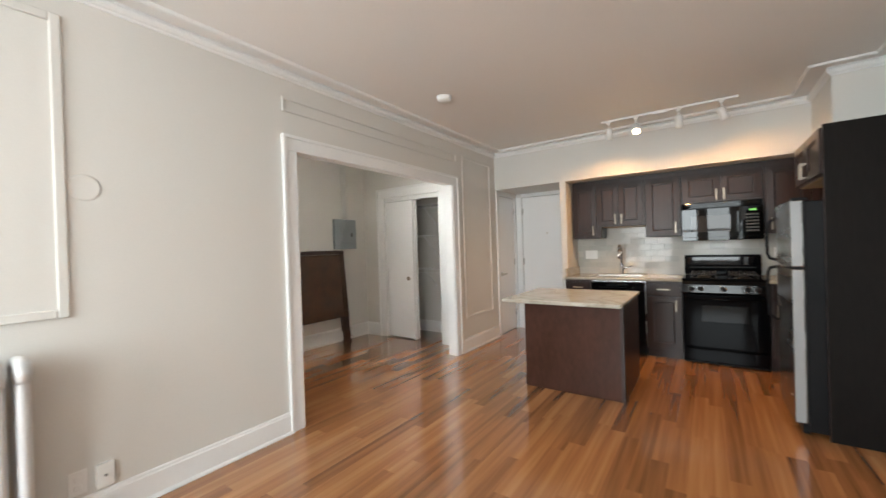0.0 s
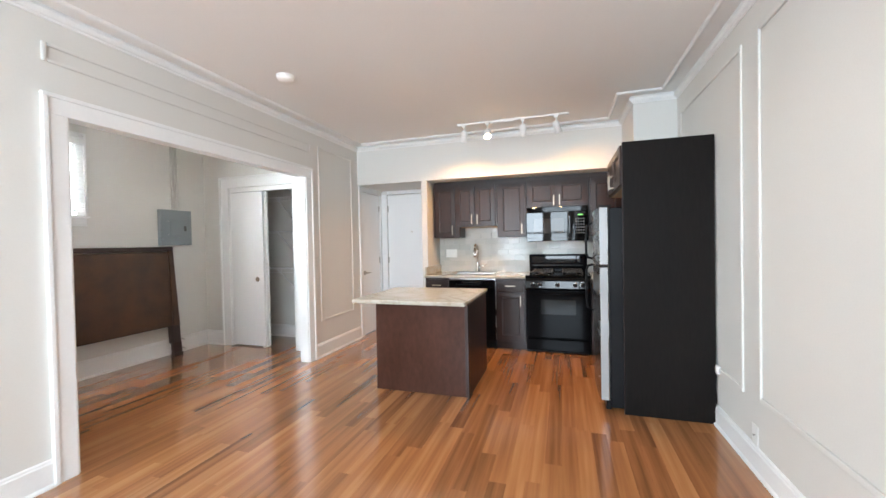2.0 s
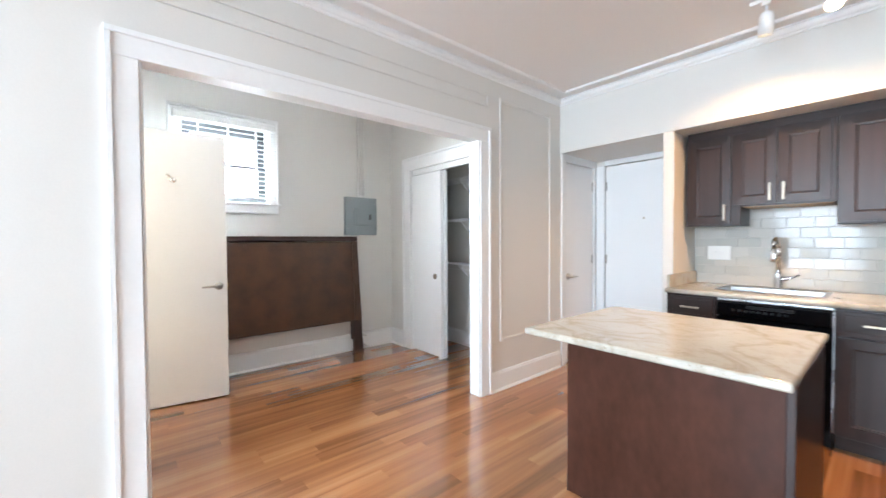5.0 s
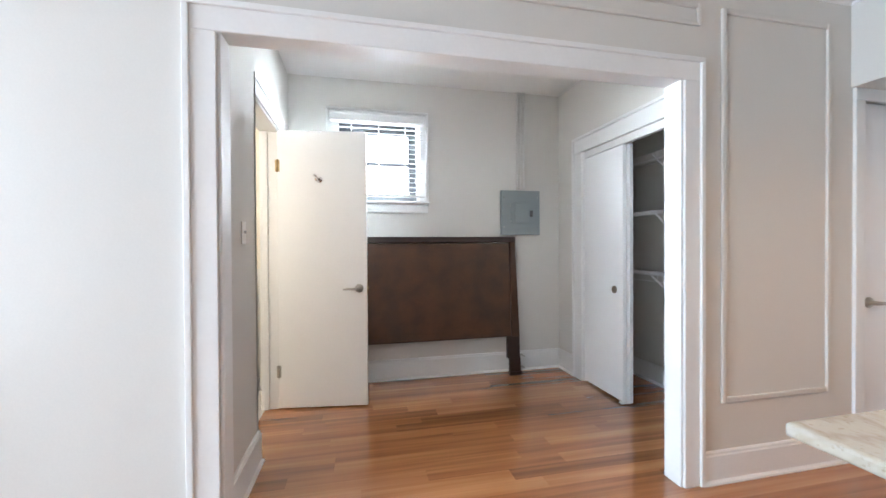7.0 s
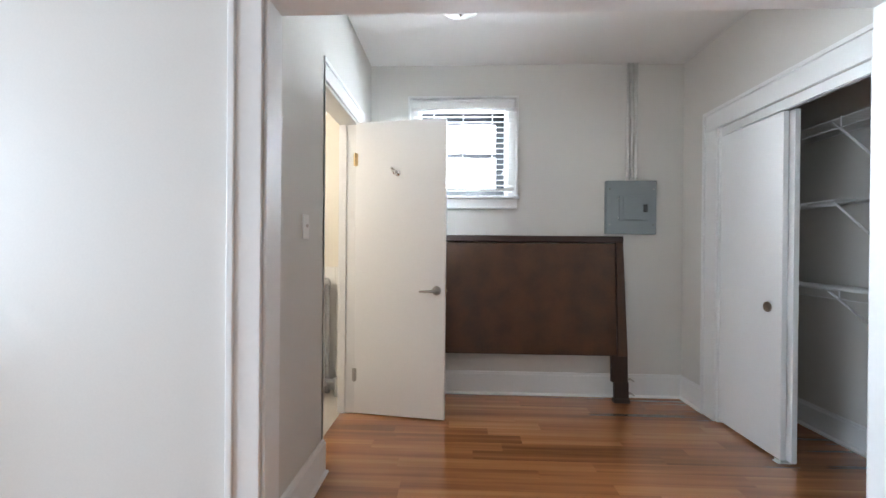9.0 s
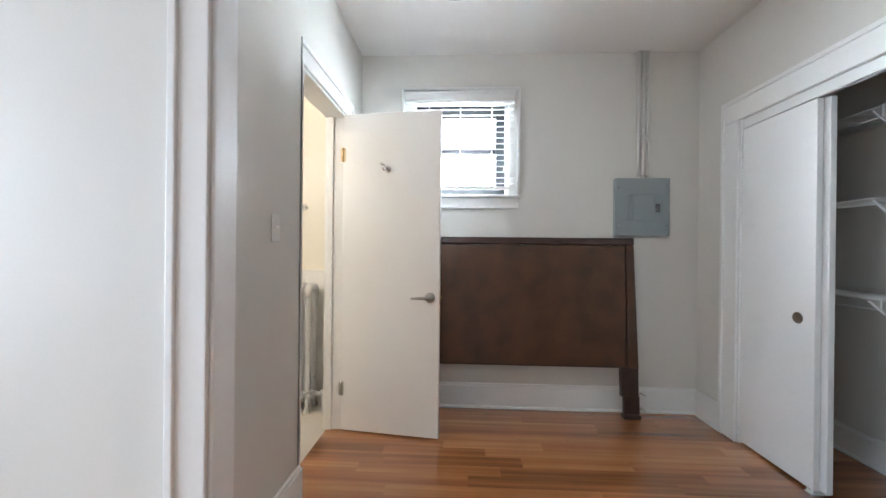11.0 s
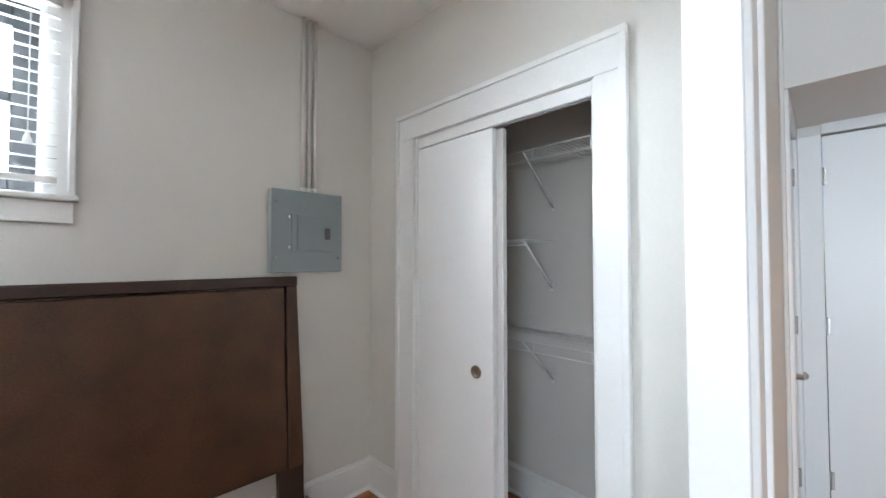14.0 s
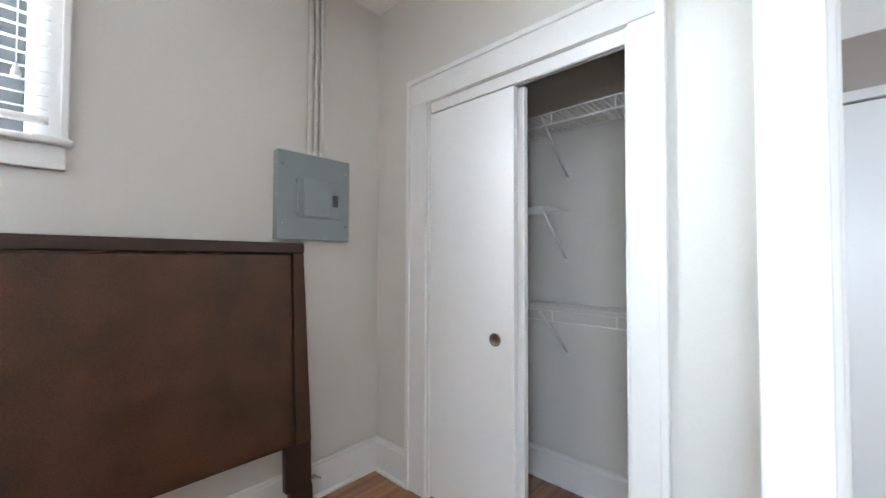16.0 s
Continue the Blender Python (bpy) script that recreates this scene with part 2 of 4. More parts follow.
RADIATOR = surface("silver_radiator_paint", (0.62, 0.62, 0.62), 0.34, 0.12, vary=0.08, big=6, fine=90, bump=0.2)
SASH = surface("dark_sash_paint", (0.022, 0.024, 0.028), 0.4, vary=0.1, big=4, fine=60)
SLAT = surface("white_blind_slat", (0.80, 0.80, 0.79), 0.35, vary=0.02, bump=0.03)
GLASS = glass_material()
BULB = surface("lit_bulb", (1, 0.9, 0.7), 0.4, vary=0.0, bump=0.0, emit=((1.0, 0.74, 0.42), 60))
BULB_DIM = surface("lit_bulb_side", (1, 0.9, 0.7), 0.4, vary=0.0, bump=0.0, emit=((1.0, 0.70, 0.36), 6))
GREENLED = surface("green_display", (0.02, 0.05, 0.02), 0.3, vary=0.0, bump=0.0, emit=((0.25, 1.0, 0.15), 0.7))
OPAL = surface("opal_glass", (0.82, 0.81, 0.78), 0.18, vary=0.02, bump=0.0)
# glow of the added bathroom lamp, a fixture out of view
GLOBE = surface("added_lit_globe", (1, 0.9, 0.75), 0.3, vary=0.0, bump=0.0, emit=((1.0, 0.72, 0.40), 9))


# ---------------------------------------------------------------- mesh helpers
def bx(bm, x0, x1, y0, y1, z0, z1):
    v = [bm.verts.new(p) for p in ((x0, y0, z0), (x1, y0, z0), (x1, y1, z0), (x0, y1, z0), (x0, y0, z1), (x1, y0, z1), (x1, y1, z1), (x0, y1, z1))]
    for f in ((3, 2, 1, 0), (4, 5, 6, 7), (0, 1, 5, 4), (1, 2, 6, 5), (2, 3, 7, 6), (3, 0, 4, 7)):
        bm.faces.new([v[i] for i in f])
    return bm


def soften(bm, w, seg=2):
    bmesh.ops.bevel(bm, geom=list(bm.edges), offset=w, segments=seg, profile=0.5, affect="EDGES", clamp_overlap=True)
    return bm


def boxes(*dims, bevel=0.0, seg=1):
    bm = bmesh.new()
    for d in dims:
        one = bx(bmesh.new(), *d)
        if bevel:
            soften(one, bevel, seg)
        join(bm, one)
    return bm


def join(bm, other, m=None):
    """Adds the faces of another bmesh, moved by m, and frees it."""
    if m is not None:
        bmesh.ops.transform(other, matrix=m, verts=other.verts)
    vs = {v: bm.verts.new(v.co) for v in other.verts}
    for f in other.faces:
        nf = bm.faces.new([vs[v] for v in f.verts])
        nf.smooth = f.smooth
    other.free()
    return bm


def sweep(bm, pts, r, seg=10, closed=False):
    """A round bar along points; r may be a list."""
    pts = [Vector(p) for p in pts]
    rs = r if isinstance(r, (list, tuple)) else [r] * len(pts)
    rings, side = [], None
    for i, p in enumerate(pts):
        a = pts[i - 1] if i or closed else p
        b = pts[(i + 1) % len(pts)] if i < len(pts) - 1 or closed else p
        t = (b - a).normalized()
        if side is None:
            side = t.orthogonal().normalized()
        side = (side - t * side.dot(t)).normalized()
        up = t.cross(side)
        rings.append([bm.verts.new(p + (side * math.cos(k * math.tau / seg) + up * math.sin(k * math.tau / seg)) * rs[i]) for k in range(seg)])
    for i in range(len(rings) if closed else len(rings) - 1):
        a, b = rings[i], rings[(i + 1) % len(rings)]
        for k in range(seg):
            bm.faces.new((a[k], a[(k + 1) % seg], b[(k + 1) % seg], b[k])).smooth = True
    if not closed:
        bm.faces.new(list(reversed(rings[0])))
        bm.faces.new(rings[-1])
    return bm


def lathe(bm, prof, seg=24, m=None):
    """Turns (radius, height) points round z."""
    rings = []
    for r, z in prof:
        if r < 1e-6:
            rings.append([bm.verts.new((0, 0, z))])
        else:
            rings.append([bm.verts.new((r * math.cos(k * math.tau / seg), r * math.sin(k * math.tau / seg), z)) for k in range(seg)])
    made = [v for ring in rings for v in ring]
    for a, b in zip(rings, rings[1:]):
        for k in range(seg):
            q = [a[k % len(a)], a[(k + 1) % len(a)], b[(k + 1) % len(b)], b[k % len(b)]]
            q = list(dict.fromkeys(q))
            if len(q) > 2:
                bm.faces.new(q).smooth = True
    if m is not None:
        bmesh.ops.transform(bm, matrix=m, verts=made)
    return bm


def run(bm, path, prof, closed=False):
    """A moulding of profile (out, height) along plan points, with mitred corners; the room lies to the left of the way."""
    n = len(path)
    sect = []
    for i in range(n):
        p = Vector(path[i])
        d0 = (p - Vector(path[i - 1])).normalized() if i or closed else None
        d1 = (Vector(path[(i + 1) % n]) - p).normalized() if i < n - 1 or closed else None
        d0, d1 = d0 or d1, d1 or d0
        n0, n1 = Vector((-d0.y, d0.x)), Vector((-d1.y, d1.x))
        mit = (n0 + n1) / (1 + n0.dot(n1))
        sect.append([bm.verts.new((p.x + mit.x * u, p.y + mit.y * u, z)) for u, z in prof])
    for i in range(n if closed else n - 1):
        a, b = sect[i], sect[(i + 1) % n]
        for k in range(len(prof)):
            j = (k + 1) % len(prof)
            bm.faces.new((a[k], b[k], b[j], a[j]))
    if not closed:
        bm.faces.new(sect[0])
        bm.faces.new(list(reversed(sect[-1])))
    return bm


def wall(axis, lo, hi, us, zs, holes):
    """A wall in one piece between lo and hi on its axis, cut by the lines us and zs; holes are cells (i, j) left open."""
    bm = bmesh.new()
    vs = {}

    def vert(k, i, j):
        if (k, i, j) not in vs:
            c = (lo, hi)[k]
            vs[k, i, j] = bm.verts.new((c, us[i], zs[j]) if axis == "x" else (us[i], c, zs[j]))
        return vs[k, i, j]

    def solid(i, j):
        return 0 <= i < len(us) - 1 and 0 <= j < len(zs) - 1 and (i, j) not in holes

    for i in range(len(us) - 1):
        for j in range(len(zs) - 1):
            if not solid(i, j):
                continue
            ring = ((i, j), (i + 1, j), (i + 1, j + 1), (i, j + 1))
            for k in (0, 1):
                bm.faces.new([vert(k, a, b) for a, b in ring])
            for (a, b), (c, d), nb in zip(ring, ring[1:] + ring[:1], ((i, j - 1), (i + 1, j), (i, j + 1), (i - 1, j))):
                if not solid(*nb):
                    bm.faces.new((vert(0, a, b), vert(0, c, d), vert(1, c, d), vert(1, a, b)))
    return bm


def part(name, bm, mat, parent=None, label="", m=None):
    """Links a bmesh as one mesh object under a thing or a part."""
    bmesh.ops.recalc_face_normals(bm, faces=bm.faces)
    me = bpy.data.meshes.new(name)
    bm.to_mesh(me)
    bm.free()
    me.materials.append(mat)
    ob = new(name, me)
    if parent:
        ob.parent = parent
    if m is not None:
        ob.matrix_local = m
    if label:
        tagged(ob, label)
    return ob


def thing(name, m, label, category, group="", kind=""):
    ob = new(name)
    ob.empty_display_size = 0.05
    ob.matrix_world = m
    return tagged(ob, label, category, group, kind)


def structure(name, bm, mat, label="", category=""):
    return tagged(part(name, bm, mat), label, category, kind="structure")


# ---------------------------------------------------------------- the plan
XW, XE = -1.975, 1.77          # living room's west and east walls
XB = -2.078                    # bedroom side of the dividing wall
YS, YSOF, YK, YA = -3.0, 4.79, 5.30, 5.50   # south wall, bulkhead, kitchen wall, entry alcove wall
ZC, ZL, ZSOF = 2.75, 2.66, 2.13   # bedroom ceiling, living ceiling, bulkhead
OY0, OY1, OZ = 1.512, 3.65, 2.07   # wide opening
BX, BY0, BY1 = -3.892, 1.444, 4.035   # bedroom
CY = 4.63                         # closet's back wall
PX, PY = -2.687, 1.468              # pier beside the bathroom doorway
BDX0, BDX1, BDZ = -3.47, -2.735, 2.13   # bathroom doorway
CX0, CX1, CZ = -3.46, -2.450, 2.083    # closet opening

# walls
structure("wall_west", wall("x", XB, XW, (YS - 0.15, OY0, OY1, 4.88, 5.44, 5.62), (0, 2.06, OZ + 0.018, ZC), {(1, 0), (1, 1), (3, 0)}), PAINT, "warm grey painted plaster wall with a wide cased opening", "wall")
structure("wall_east", boxes((XE, XE + 0.12, YS - 0.15, 5.42, 0, ZC)), PAINT, "warm grey painted plaster wall with panel mouldings", "wall")
WIN = ((-1.62, -0.42), (0.12, 1.32))
structure("wall_south", wall("y", YS - 0.15, YS, (XW, WIN[0][0], WIN[0][1], WIN[1][0], WIN[1][1], XE), (0, 0.62, 2.54, ZC), {(1, 1), (3, 1)}), PAINT, "warm grey painted wall with two tall windows", "wall")
wall_kitchen = structure("wall_kitchen", boxes((-0.95, XE, YK, YK + 0.12, 0, ZSOF)), PAINT, "painted kitchen wall with a glazed tile backsplash", "wall")
structure("wall_alcove", wall("y", YA, YA + 0.12, (XW, -1.865, -1.08, -1.03), (0, 2.075, ZSOF), {(1, 0)}), PAINT, "painted wall of the entry alcove", "wall")
structure("wall_partition", boxes((-1.03, -0.95, YSOF + 0.002, YA + 0.12, 0, ZSOF), bevel=0.004), PAINT, "narrow painted partition between entry and kitchen", "wall")
structure("bulkhead", boxes((XW, XE, YSOF, YA + 0.12, ZSOF, ZC), (1.40, XE, 4.07, YSOF, 2.07, ZC), bevel=0.003), PAINT, "painted bulkhead above the kitchen cabinets", "wall")
structure("wall_bedroom_west", wall("x", BX - 0.16, BX, (-0.4, 1.852, 2.592, CY + 0.1), (0, 1.652, 2.392, ZC), {(1, 1)}), PAINT, "warm grey painted bedroom wall with a small window", "wall")
structure("wall_bedroom_south", wall("y", 1.31, BY0, (BX, BDX0, BDX1, XB), (0, BDZ, ZC), {(1, 0)}), PAINT, "warm grey painted wall with the bathroom doorway", "wall")
structure("wall_pier", boxes((PX, XB, BY0, PY, 0, ZC), bevel=0.003), PAINT, "warm grey painted pier between opening and bathroom doorway", "wall")
structure("wall_bedroom_north", wall("y", BY1, BY1 + 0.11, (BX, CX0, CX1, XB), (0, CZ, ZC), {(1, 0)}), PAINT, "warm grey painted wall with the closet opening", "wall")
structure("wall_closet", boxes((BX, XB, CY, CY + 0.1, 0, ZC)), PAINT, "painted back wall of the closet", "wall")
wall_bath = structure("wall_bathroom", boxes((BX, BX + 0.006, -0.3, 1.31, 0, ZC)), CREAM, "cream painted bathroom wall above white tiles", "wall")
structure("wall_bathroom_south", boxes((BX, XB, -0.4, -0.3, 0, ZC)), CREAM, "cream painted end wall of the bathroom", "wall")
structure("wall_bathroom_east", boxes((XB - 0.006, XB - 0.002, -0.3, 1.31, 0, ZC)), CREAM, "cream painted bathroom wall behind the added lamp", "wall")
structure("ceiling", boxes((XB, XE + 0.12, YS - 0.15, YA + 0.12, ZL, ZC + 0.1)), CEIL, "smooth off-white living room ceiling", "ceiling")
structure("ceiling_bedroom", boxes((BX - 0.16, XB, -0.4, CY + 0.1, ZC, ZC + 0.1)), CEIL, "smooth white bedroom ceiling", "ceiling")

# plaster beads: one in the corner of wall and ceiling, one out on the ceiling
ROOM = [(XE, YS), (XE, 4.07), (1.40, 4.07), (1.40, YSOF), (XW, YSOF), (XW, YS)]
corner = [(0.0, 2.592), (0.008, 2.594), (0.011, 2.604), (0.024, 2.610), (0.034, 2.622), (0.036, 2.636), (0.030, 2.646), (0.022, 2.652), (0.022, ZL), (0.0, ZL)]
bead = [(0.128, ZL), (0.128, 2.652), (0.134, 2.643), (0.146, 2.640), (0.157, 2.645), (0.161, 2.653), (0.161, ZL)]
structure("cornice", join(run(bmesh.new(), ROOM, corner, True), run(bmesh.new(), ROOM, bead, True)), TRIM, "white plaster beads along wall and ceiling", "trim")

# baseboards with a shoe moulding
def base(h):
    return [(0, 0), (0.030, 0), (0.029, 0.010), (0.020, 0.019), (0.018, 0.021), (0.018, h - 0.022), (0.013, h - 0.016), (0.012, h - 0.006), (0.006, h), (0, h)]


for i, (path, h) in enumerate((([(XW, OY0 - 0.112), (XW, YS)], 0.155), ([(XW, YSOF - 0.01), (XW, OY1 + 0.112)], 0.165), ([(XE, YS), (XE, 3.145)], 0.14),
                               ([(BX, BY1), (BX, BY0), (BDX0 - 0.11, BY0)], 0.19), ([(CX0 - 0.148, BY1), (BX, BY1)], 0.19), ([(XB, BY1), (CX1 + 0.124, BY1)], 0.19),
                               ([(PX, BY0 + 0.002), (PX, PY), (XB, PY)], 0.19), ([(XB, CY), (BX, CY)], 0.17))):
    structure("baseboard_%d" % (i + 1), run(bmesh.new(), path, base(h)), TRIM, "white painted baseboard with a shoe moulding", "baseboard")


def casing_x(x, y0, y1, z1, w, out, side=1):
    """Casing boards on a wall of constant x round an opening; side: the way it stands out."""
    a, b = sorted((x, x + side * out))
    c, e = sorted((x, x + side * (out + 0.011)))
    bm = boxes((a, b, y0 - w, y0, 0, z1), (a, b, y1, y1 + w, 0, z1), (a, b, y0 - w, y1 + w, z1, z1 + w), bevel=0.004, seg=2)
    join(bm, boxes((c, e, y0 - w - 0.004, y0 - w + 0.022, 0, z1 + w - 0.02), (c, e, y1 + w - 0.022, y1 + w + 0.004, 0, z1 + w - 0.02), (c, e, y0 - w - 0.004, y1 + w + 0.004, z1 + w - 0.02, z1 + w + 0.006), bevel=0.004, seg=2))
    return bm


def casing_y(y, x0, x1, z1, w, out, side=-1):
    bm = casing_x(y, x0, x1, z1, w, out, side)
    for v in bm.verts:
        v.co.x, v.co.y = v.co.y, v.co.x
    return bm


structure("trim_opening", join(casing_x(XW, OY0, OY1, OZ, 0.112, 0.018), boxes((XB - 0.004, XW + 0.004, OY0, OY0 + 0.012, 0, OZ + 0.006), (XB - 0.004, XW + 0.004, OY1 - 0.012, OY1, 0, OZ + 0.006), (XB - 0.004, XW + 0.004, OY0, OY1, OZ + 0.006, OZ + 0.018), bevel=0.003)), TRIM, "white painted casing and jamb of the wide opening", "trim")
bath_casing = casing_y(BY0, BDX0, BDX1, BDZ, 0.10, 0.018, 1)
for v in bath_casing.verts:
    v.co.x = min(v.co.x, PX - 0.001)
structure("trim_bathroom_door", join(bath_casing, boxes((BDX0, BDX0 + 0.018, 1.31, BY0 + 0.004, 0, BDZ), (BDX1 - 0.018, BDX1, 1.31, BY0 + 0.004, 0, BDZ), (BDX0, BDX1, 1.31, BY0 + 0.004, BDZ - 0.018, BDZ),
          (BDX0 + 0.018, BDX0 + 0.03, 1.33, 1.37, 0, BDZ - 0.018), bevel=0.003)), TRIM, "white painted casing of the bathroom doorway", "trim")
closet_casing = casing_y(BY1, CX0, CX1, CZ, 0.14, 0.020, -1)
for v in closet_casing.verts:
    v.co.x -= 0.024 if v.co.x > CX1 + 0.05 else 0.0
structure("trim_closet", join(closet_casing, boxes((CX0, CX0 + 0.014, BY1 - 0.004, BY1 + 0.115, 0, CZ), (CX1 - 0.014, CX1, BY1 - 0.004, BY1 + 0.115, 0, CZ), (CX0, CX1, BY1 + 0.006, BY1 + 0.022, CZ - 0.058, CZ), bevel=0.003)), TRIM, "white painted casing of the closet opening", "trim")
structure("trim_alcove", join(boxes((XW, XW + 0.018, 4.805, 4.88, 0, 2.06), (XW, XW + 0.018, 5.44, 5.498, 0, 2.06), (XW, XW + 0.018, 4.805, 5.498, 2.06, ZSOF), bevel=0.003),
          boxes((XW + 0.018, -1.865, YA - 0.018, YA, 0, 2.075), (-1.865, -1.035, YA - 0.018, YA, 2.075, ZSOF), (-1.08, -1.035, YA - 0.018, YA, 0, 2.075), bevel=0.003)), TRIM, "white painted door casings in the entry alcove", "trim")


def panel_frame(x, side, y0, y1, z0, z1, w=0.030, out=0.014):
    a, b = sorted((x, x + side * out))
    return boxes((a, b, y0, y0 + w, z0, z1), (a, b, y1 - w, y1, z0, z1), (a, b, y0 + w, y1 - w, z0, z0 + w), (a, b, y0 + w, y1 - w, z1 - w, z1), bevel=0.006, seg=2)


for i, (x, s, y0, y1, z0, z1, w) in enumerate(((XW, 1, -2.6, 0.25, 1.04, 2.49, 0.042), (XW, 1, OY0 - 0.105, OY1 + 0.105, 2.355, 2.465, 0.022), (XW, 1, 3.885, 4.63, 0.41, 2.465, 0.03),
                                            (XE, -1, 2.735, 3.95, 0.385, 2.44, 0.03), (XE, -1, -1.5, 2.545, 0.41, 2.44, 0.03))):
    structure("trim_panel_%d" % (i + 1), panel_frame(x, s, y0, y1, z0, z1, w), PAINT, "raised rectangular wall panel moulding", "trim")

# living room windows (behind the walk)
for i, (a, b) in enumerate(WIN):
    w = thing("window_%d" % (i + 2), pose((a + b) / 2, YS - 0.08, 0.62), "tall white double-hung window with clear daylight", "window", kind="structure")
    hw = (b - a) / 2
    part("window_frame", boxes((-hw, -hw + 0.05, -0.03, 0.03, 0, 1.92), (hw - 0.05, hw, -0.03, 0.03, 0, 1.92), (-hw + 0.05, hw - 0.05, -0.03, 0.03, 0, 0.06), (-hw + 0.05, hw - 0.05, -0.03, 0.03, 1.86, 1.92), (-hw + 0.05, hw - 0.05, -0.02, 0.03, 0.93, 0.99), bevel=0.004), TRIM, w)
    part("window_sill", boxes((-hw - 0.1, hw + 0.1, 0.05, 0.13, -0.03, 0), bevel=0.006), TRIM, w)

# ---------------------------------------------------------------- small builders
def arc(c, r, a0, a1, n, plane):
    """Points on an arc in the xz, yz or xy plane."""
    out = []
    for i in range(n + 1):
        a = radians(a0 + (a1 - a0) * i / n)
        u, v = r * math.cos(a), r * math.sin(a)
        out.append({"xz": (c[0] + u, c[1], c[2] + v), "yz": (c[0], c[1] + u, c[2] + v), "xy": (c[0] + u, c[1] + v, c[2])}[plane])
    return out


def lever(name, parent, m, label="satin nickel lever handle", flip=1):
    """A lever handle: rose, neck and lever, standing out along local -y."""
    bm = lathe(bmesh.new(), [(0, 0), (0.032, 0), (0.033, 0.004), (0.030, 0.010), (0.014, 0.014), (0.012, 0.045), (0, 0.045)], 24, pose(0, 0, 0, 90))
    sweep(bm, [(0, -0.044, 0), (0.02 * flip, -0.050, 0), (0.06 * flip, -0.052, -0.001), (0.115 * flip, -0.046, -0.004)], [0.011, 0.011, 0.009, 0.006], 10)
    return part(name, bm, NICKEL, parent, label, m)


def hinge(parent, m, mat=BRASS, label=""):
    bm = boxes((-0.016, 0.016, -0.004, 0.0, -0.045, 0.045), bevel=0.001)
    sweep(bm, [(0, -0.006, -0.047), (0, -0.006, 0.047)], 0.006, 8)
    return part("hinge", bm, mat, parent, label, m)


def plate(name, m, label, category, kind="outlet", wide=1):
    """A wall plate on a wall that faces local -y."""
    t = thing(name, m, label, category)
    w = 0.035 * wide + (0.011 if wide > 1 else 0)
    part("cover", boxes((-w, w, -0.006, 0, -0.058, 0.058), bevel=0.003, seg=2), PLASTIC, t)
    for k in range(wide):
        x = (k - (wide - 1) / 2) * 0.046
        if kind == "outlet":
            for z in (-0.02, 0.02):
                part("socket", boxes((x - 0.014, x + 0.014, -0.009, -0.005, z - 0.013, z + 0.013), bevel=0.003), PLASTIC, t)
        elif kind == "switch":
            part("toggle", boxes((x - 0.005, x + 0.005, -0.020, -0.004, -0.004, 0.012), bevel=0.002), PLASTIC, t)
        else:
            part("socket", lathe(bmesh.new(), [(0, 0), (0.006, 0), (0.006, 0.010), (0, 0.010)], 12, pose(x, -0.005, 0, 90)), NICKEL, t)
    return t


def radiator(m, sections, height, pitch, label):
    """A cast-iron column radiator along local y; depth along x."""
    t = thing("radiator", m, label, "radiator")
    one = None
    for k in range(sections):
        y = k * pitch
        bm = bmesh.new()
        for x in (-0.055, 0.055):
            sweep(bm, [(x, 0, 0.11), (x, 0, 0.15), (x, 0, height - 0.10), (x, 0, height - 0.05)], [0.020, 0.024, 0.024, 0.020], 10)
        top = [(-0.075, 0, height - 0.09), (-0.070, 0, height - 0.045), (-0.045, 0, height - 0.018), (0, 0, height - 0.012), (0.045, 0, height - 0.018), (0.070, 0, height - 0.045), (0.075, 0, height - 0.09)]
        sweep(bm, top, [0.022, 0.029, 0.030, 0.028, 0.030, 0.029, 0.022], 10)
        sweep(bm, [(-0.075, 0, 0.16), (-0.06, 0, 0.115), (0, 0, 0.105), (0.06, 0, 0.115), (0.075, 0, 0.16)], [0.022, 0.028, 0.030, 0.028, 0.022], 10)
        ends = k in (0, sections - 1)
        if ends:
            for x in (-0.06, 0.06):
                sweep(bm, [(x, 0, 0.12), (x * 1.15, 0, 0.05), (x * 1.4, 0, 0.0)], [0.022, 0.017, 0.024], 8)
        part("section", bm, RADIATOR, t, "", pose(0, y, 0))
    part("valve", sweep(sweep(bmesh.new(), [(0, (sections - 1) * pitch + 0.02, 0.12), (0, (sections - 1) * pitch + 0.10, 0.12)], 0.018, 10), [(0, (sections - 1) * pitch + 0.10, 0), (0, (sections - 1) * pitch + 0.10, 0.10), (0, (sections - 1) * pitch + 0.10, 0.13), (0, (sections - 1) * pitch + 0.10, 0.15)], [0.014, 0.016, 0.026, 0.022], 10), RADIATOR, t, "steam valve with a painted pipe")
    return t


# ---------------------------------------------------------------- bedroom window and blind
w1 = thing("window_1", pose(BX, 2.222, 1.652), "small double-hung window with dark sashes and white casing", "window", kind="structure")
hw, hh = 0.37, 0.74
wb = boxes((0, 0.022, -hw - 0.085, -hw, 0, hh), (0, 0.022, hw, hw + 0.085, 0, hh), (0, 0.022, -hw - 0.085, hw + 0.085, hh, hh + 0.088), (0, 0.034, -hw - 0.09, -hw - 0.068, 0, hh + 0.07), (0, 0.034, hw + 0.068, hw + 0.09, 0, hh + 0.07), (0, 0.034, -hw - 0.09, hw + 0.09, hh + 0.068, hh + 0.092), bevel=0.004, seg=2)
part("casing", wb, TRIM, w1)
part("window_sill", boxes((-0.06, 0.055, -hw - 0.10, hw + 0.10, -0.022, 0.0), bevel=0.007, seg=2), TRIM, w1)
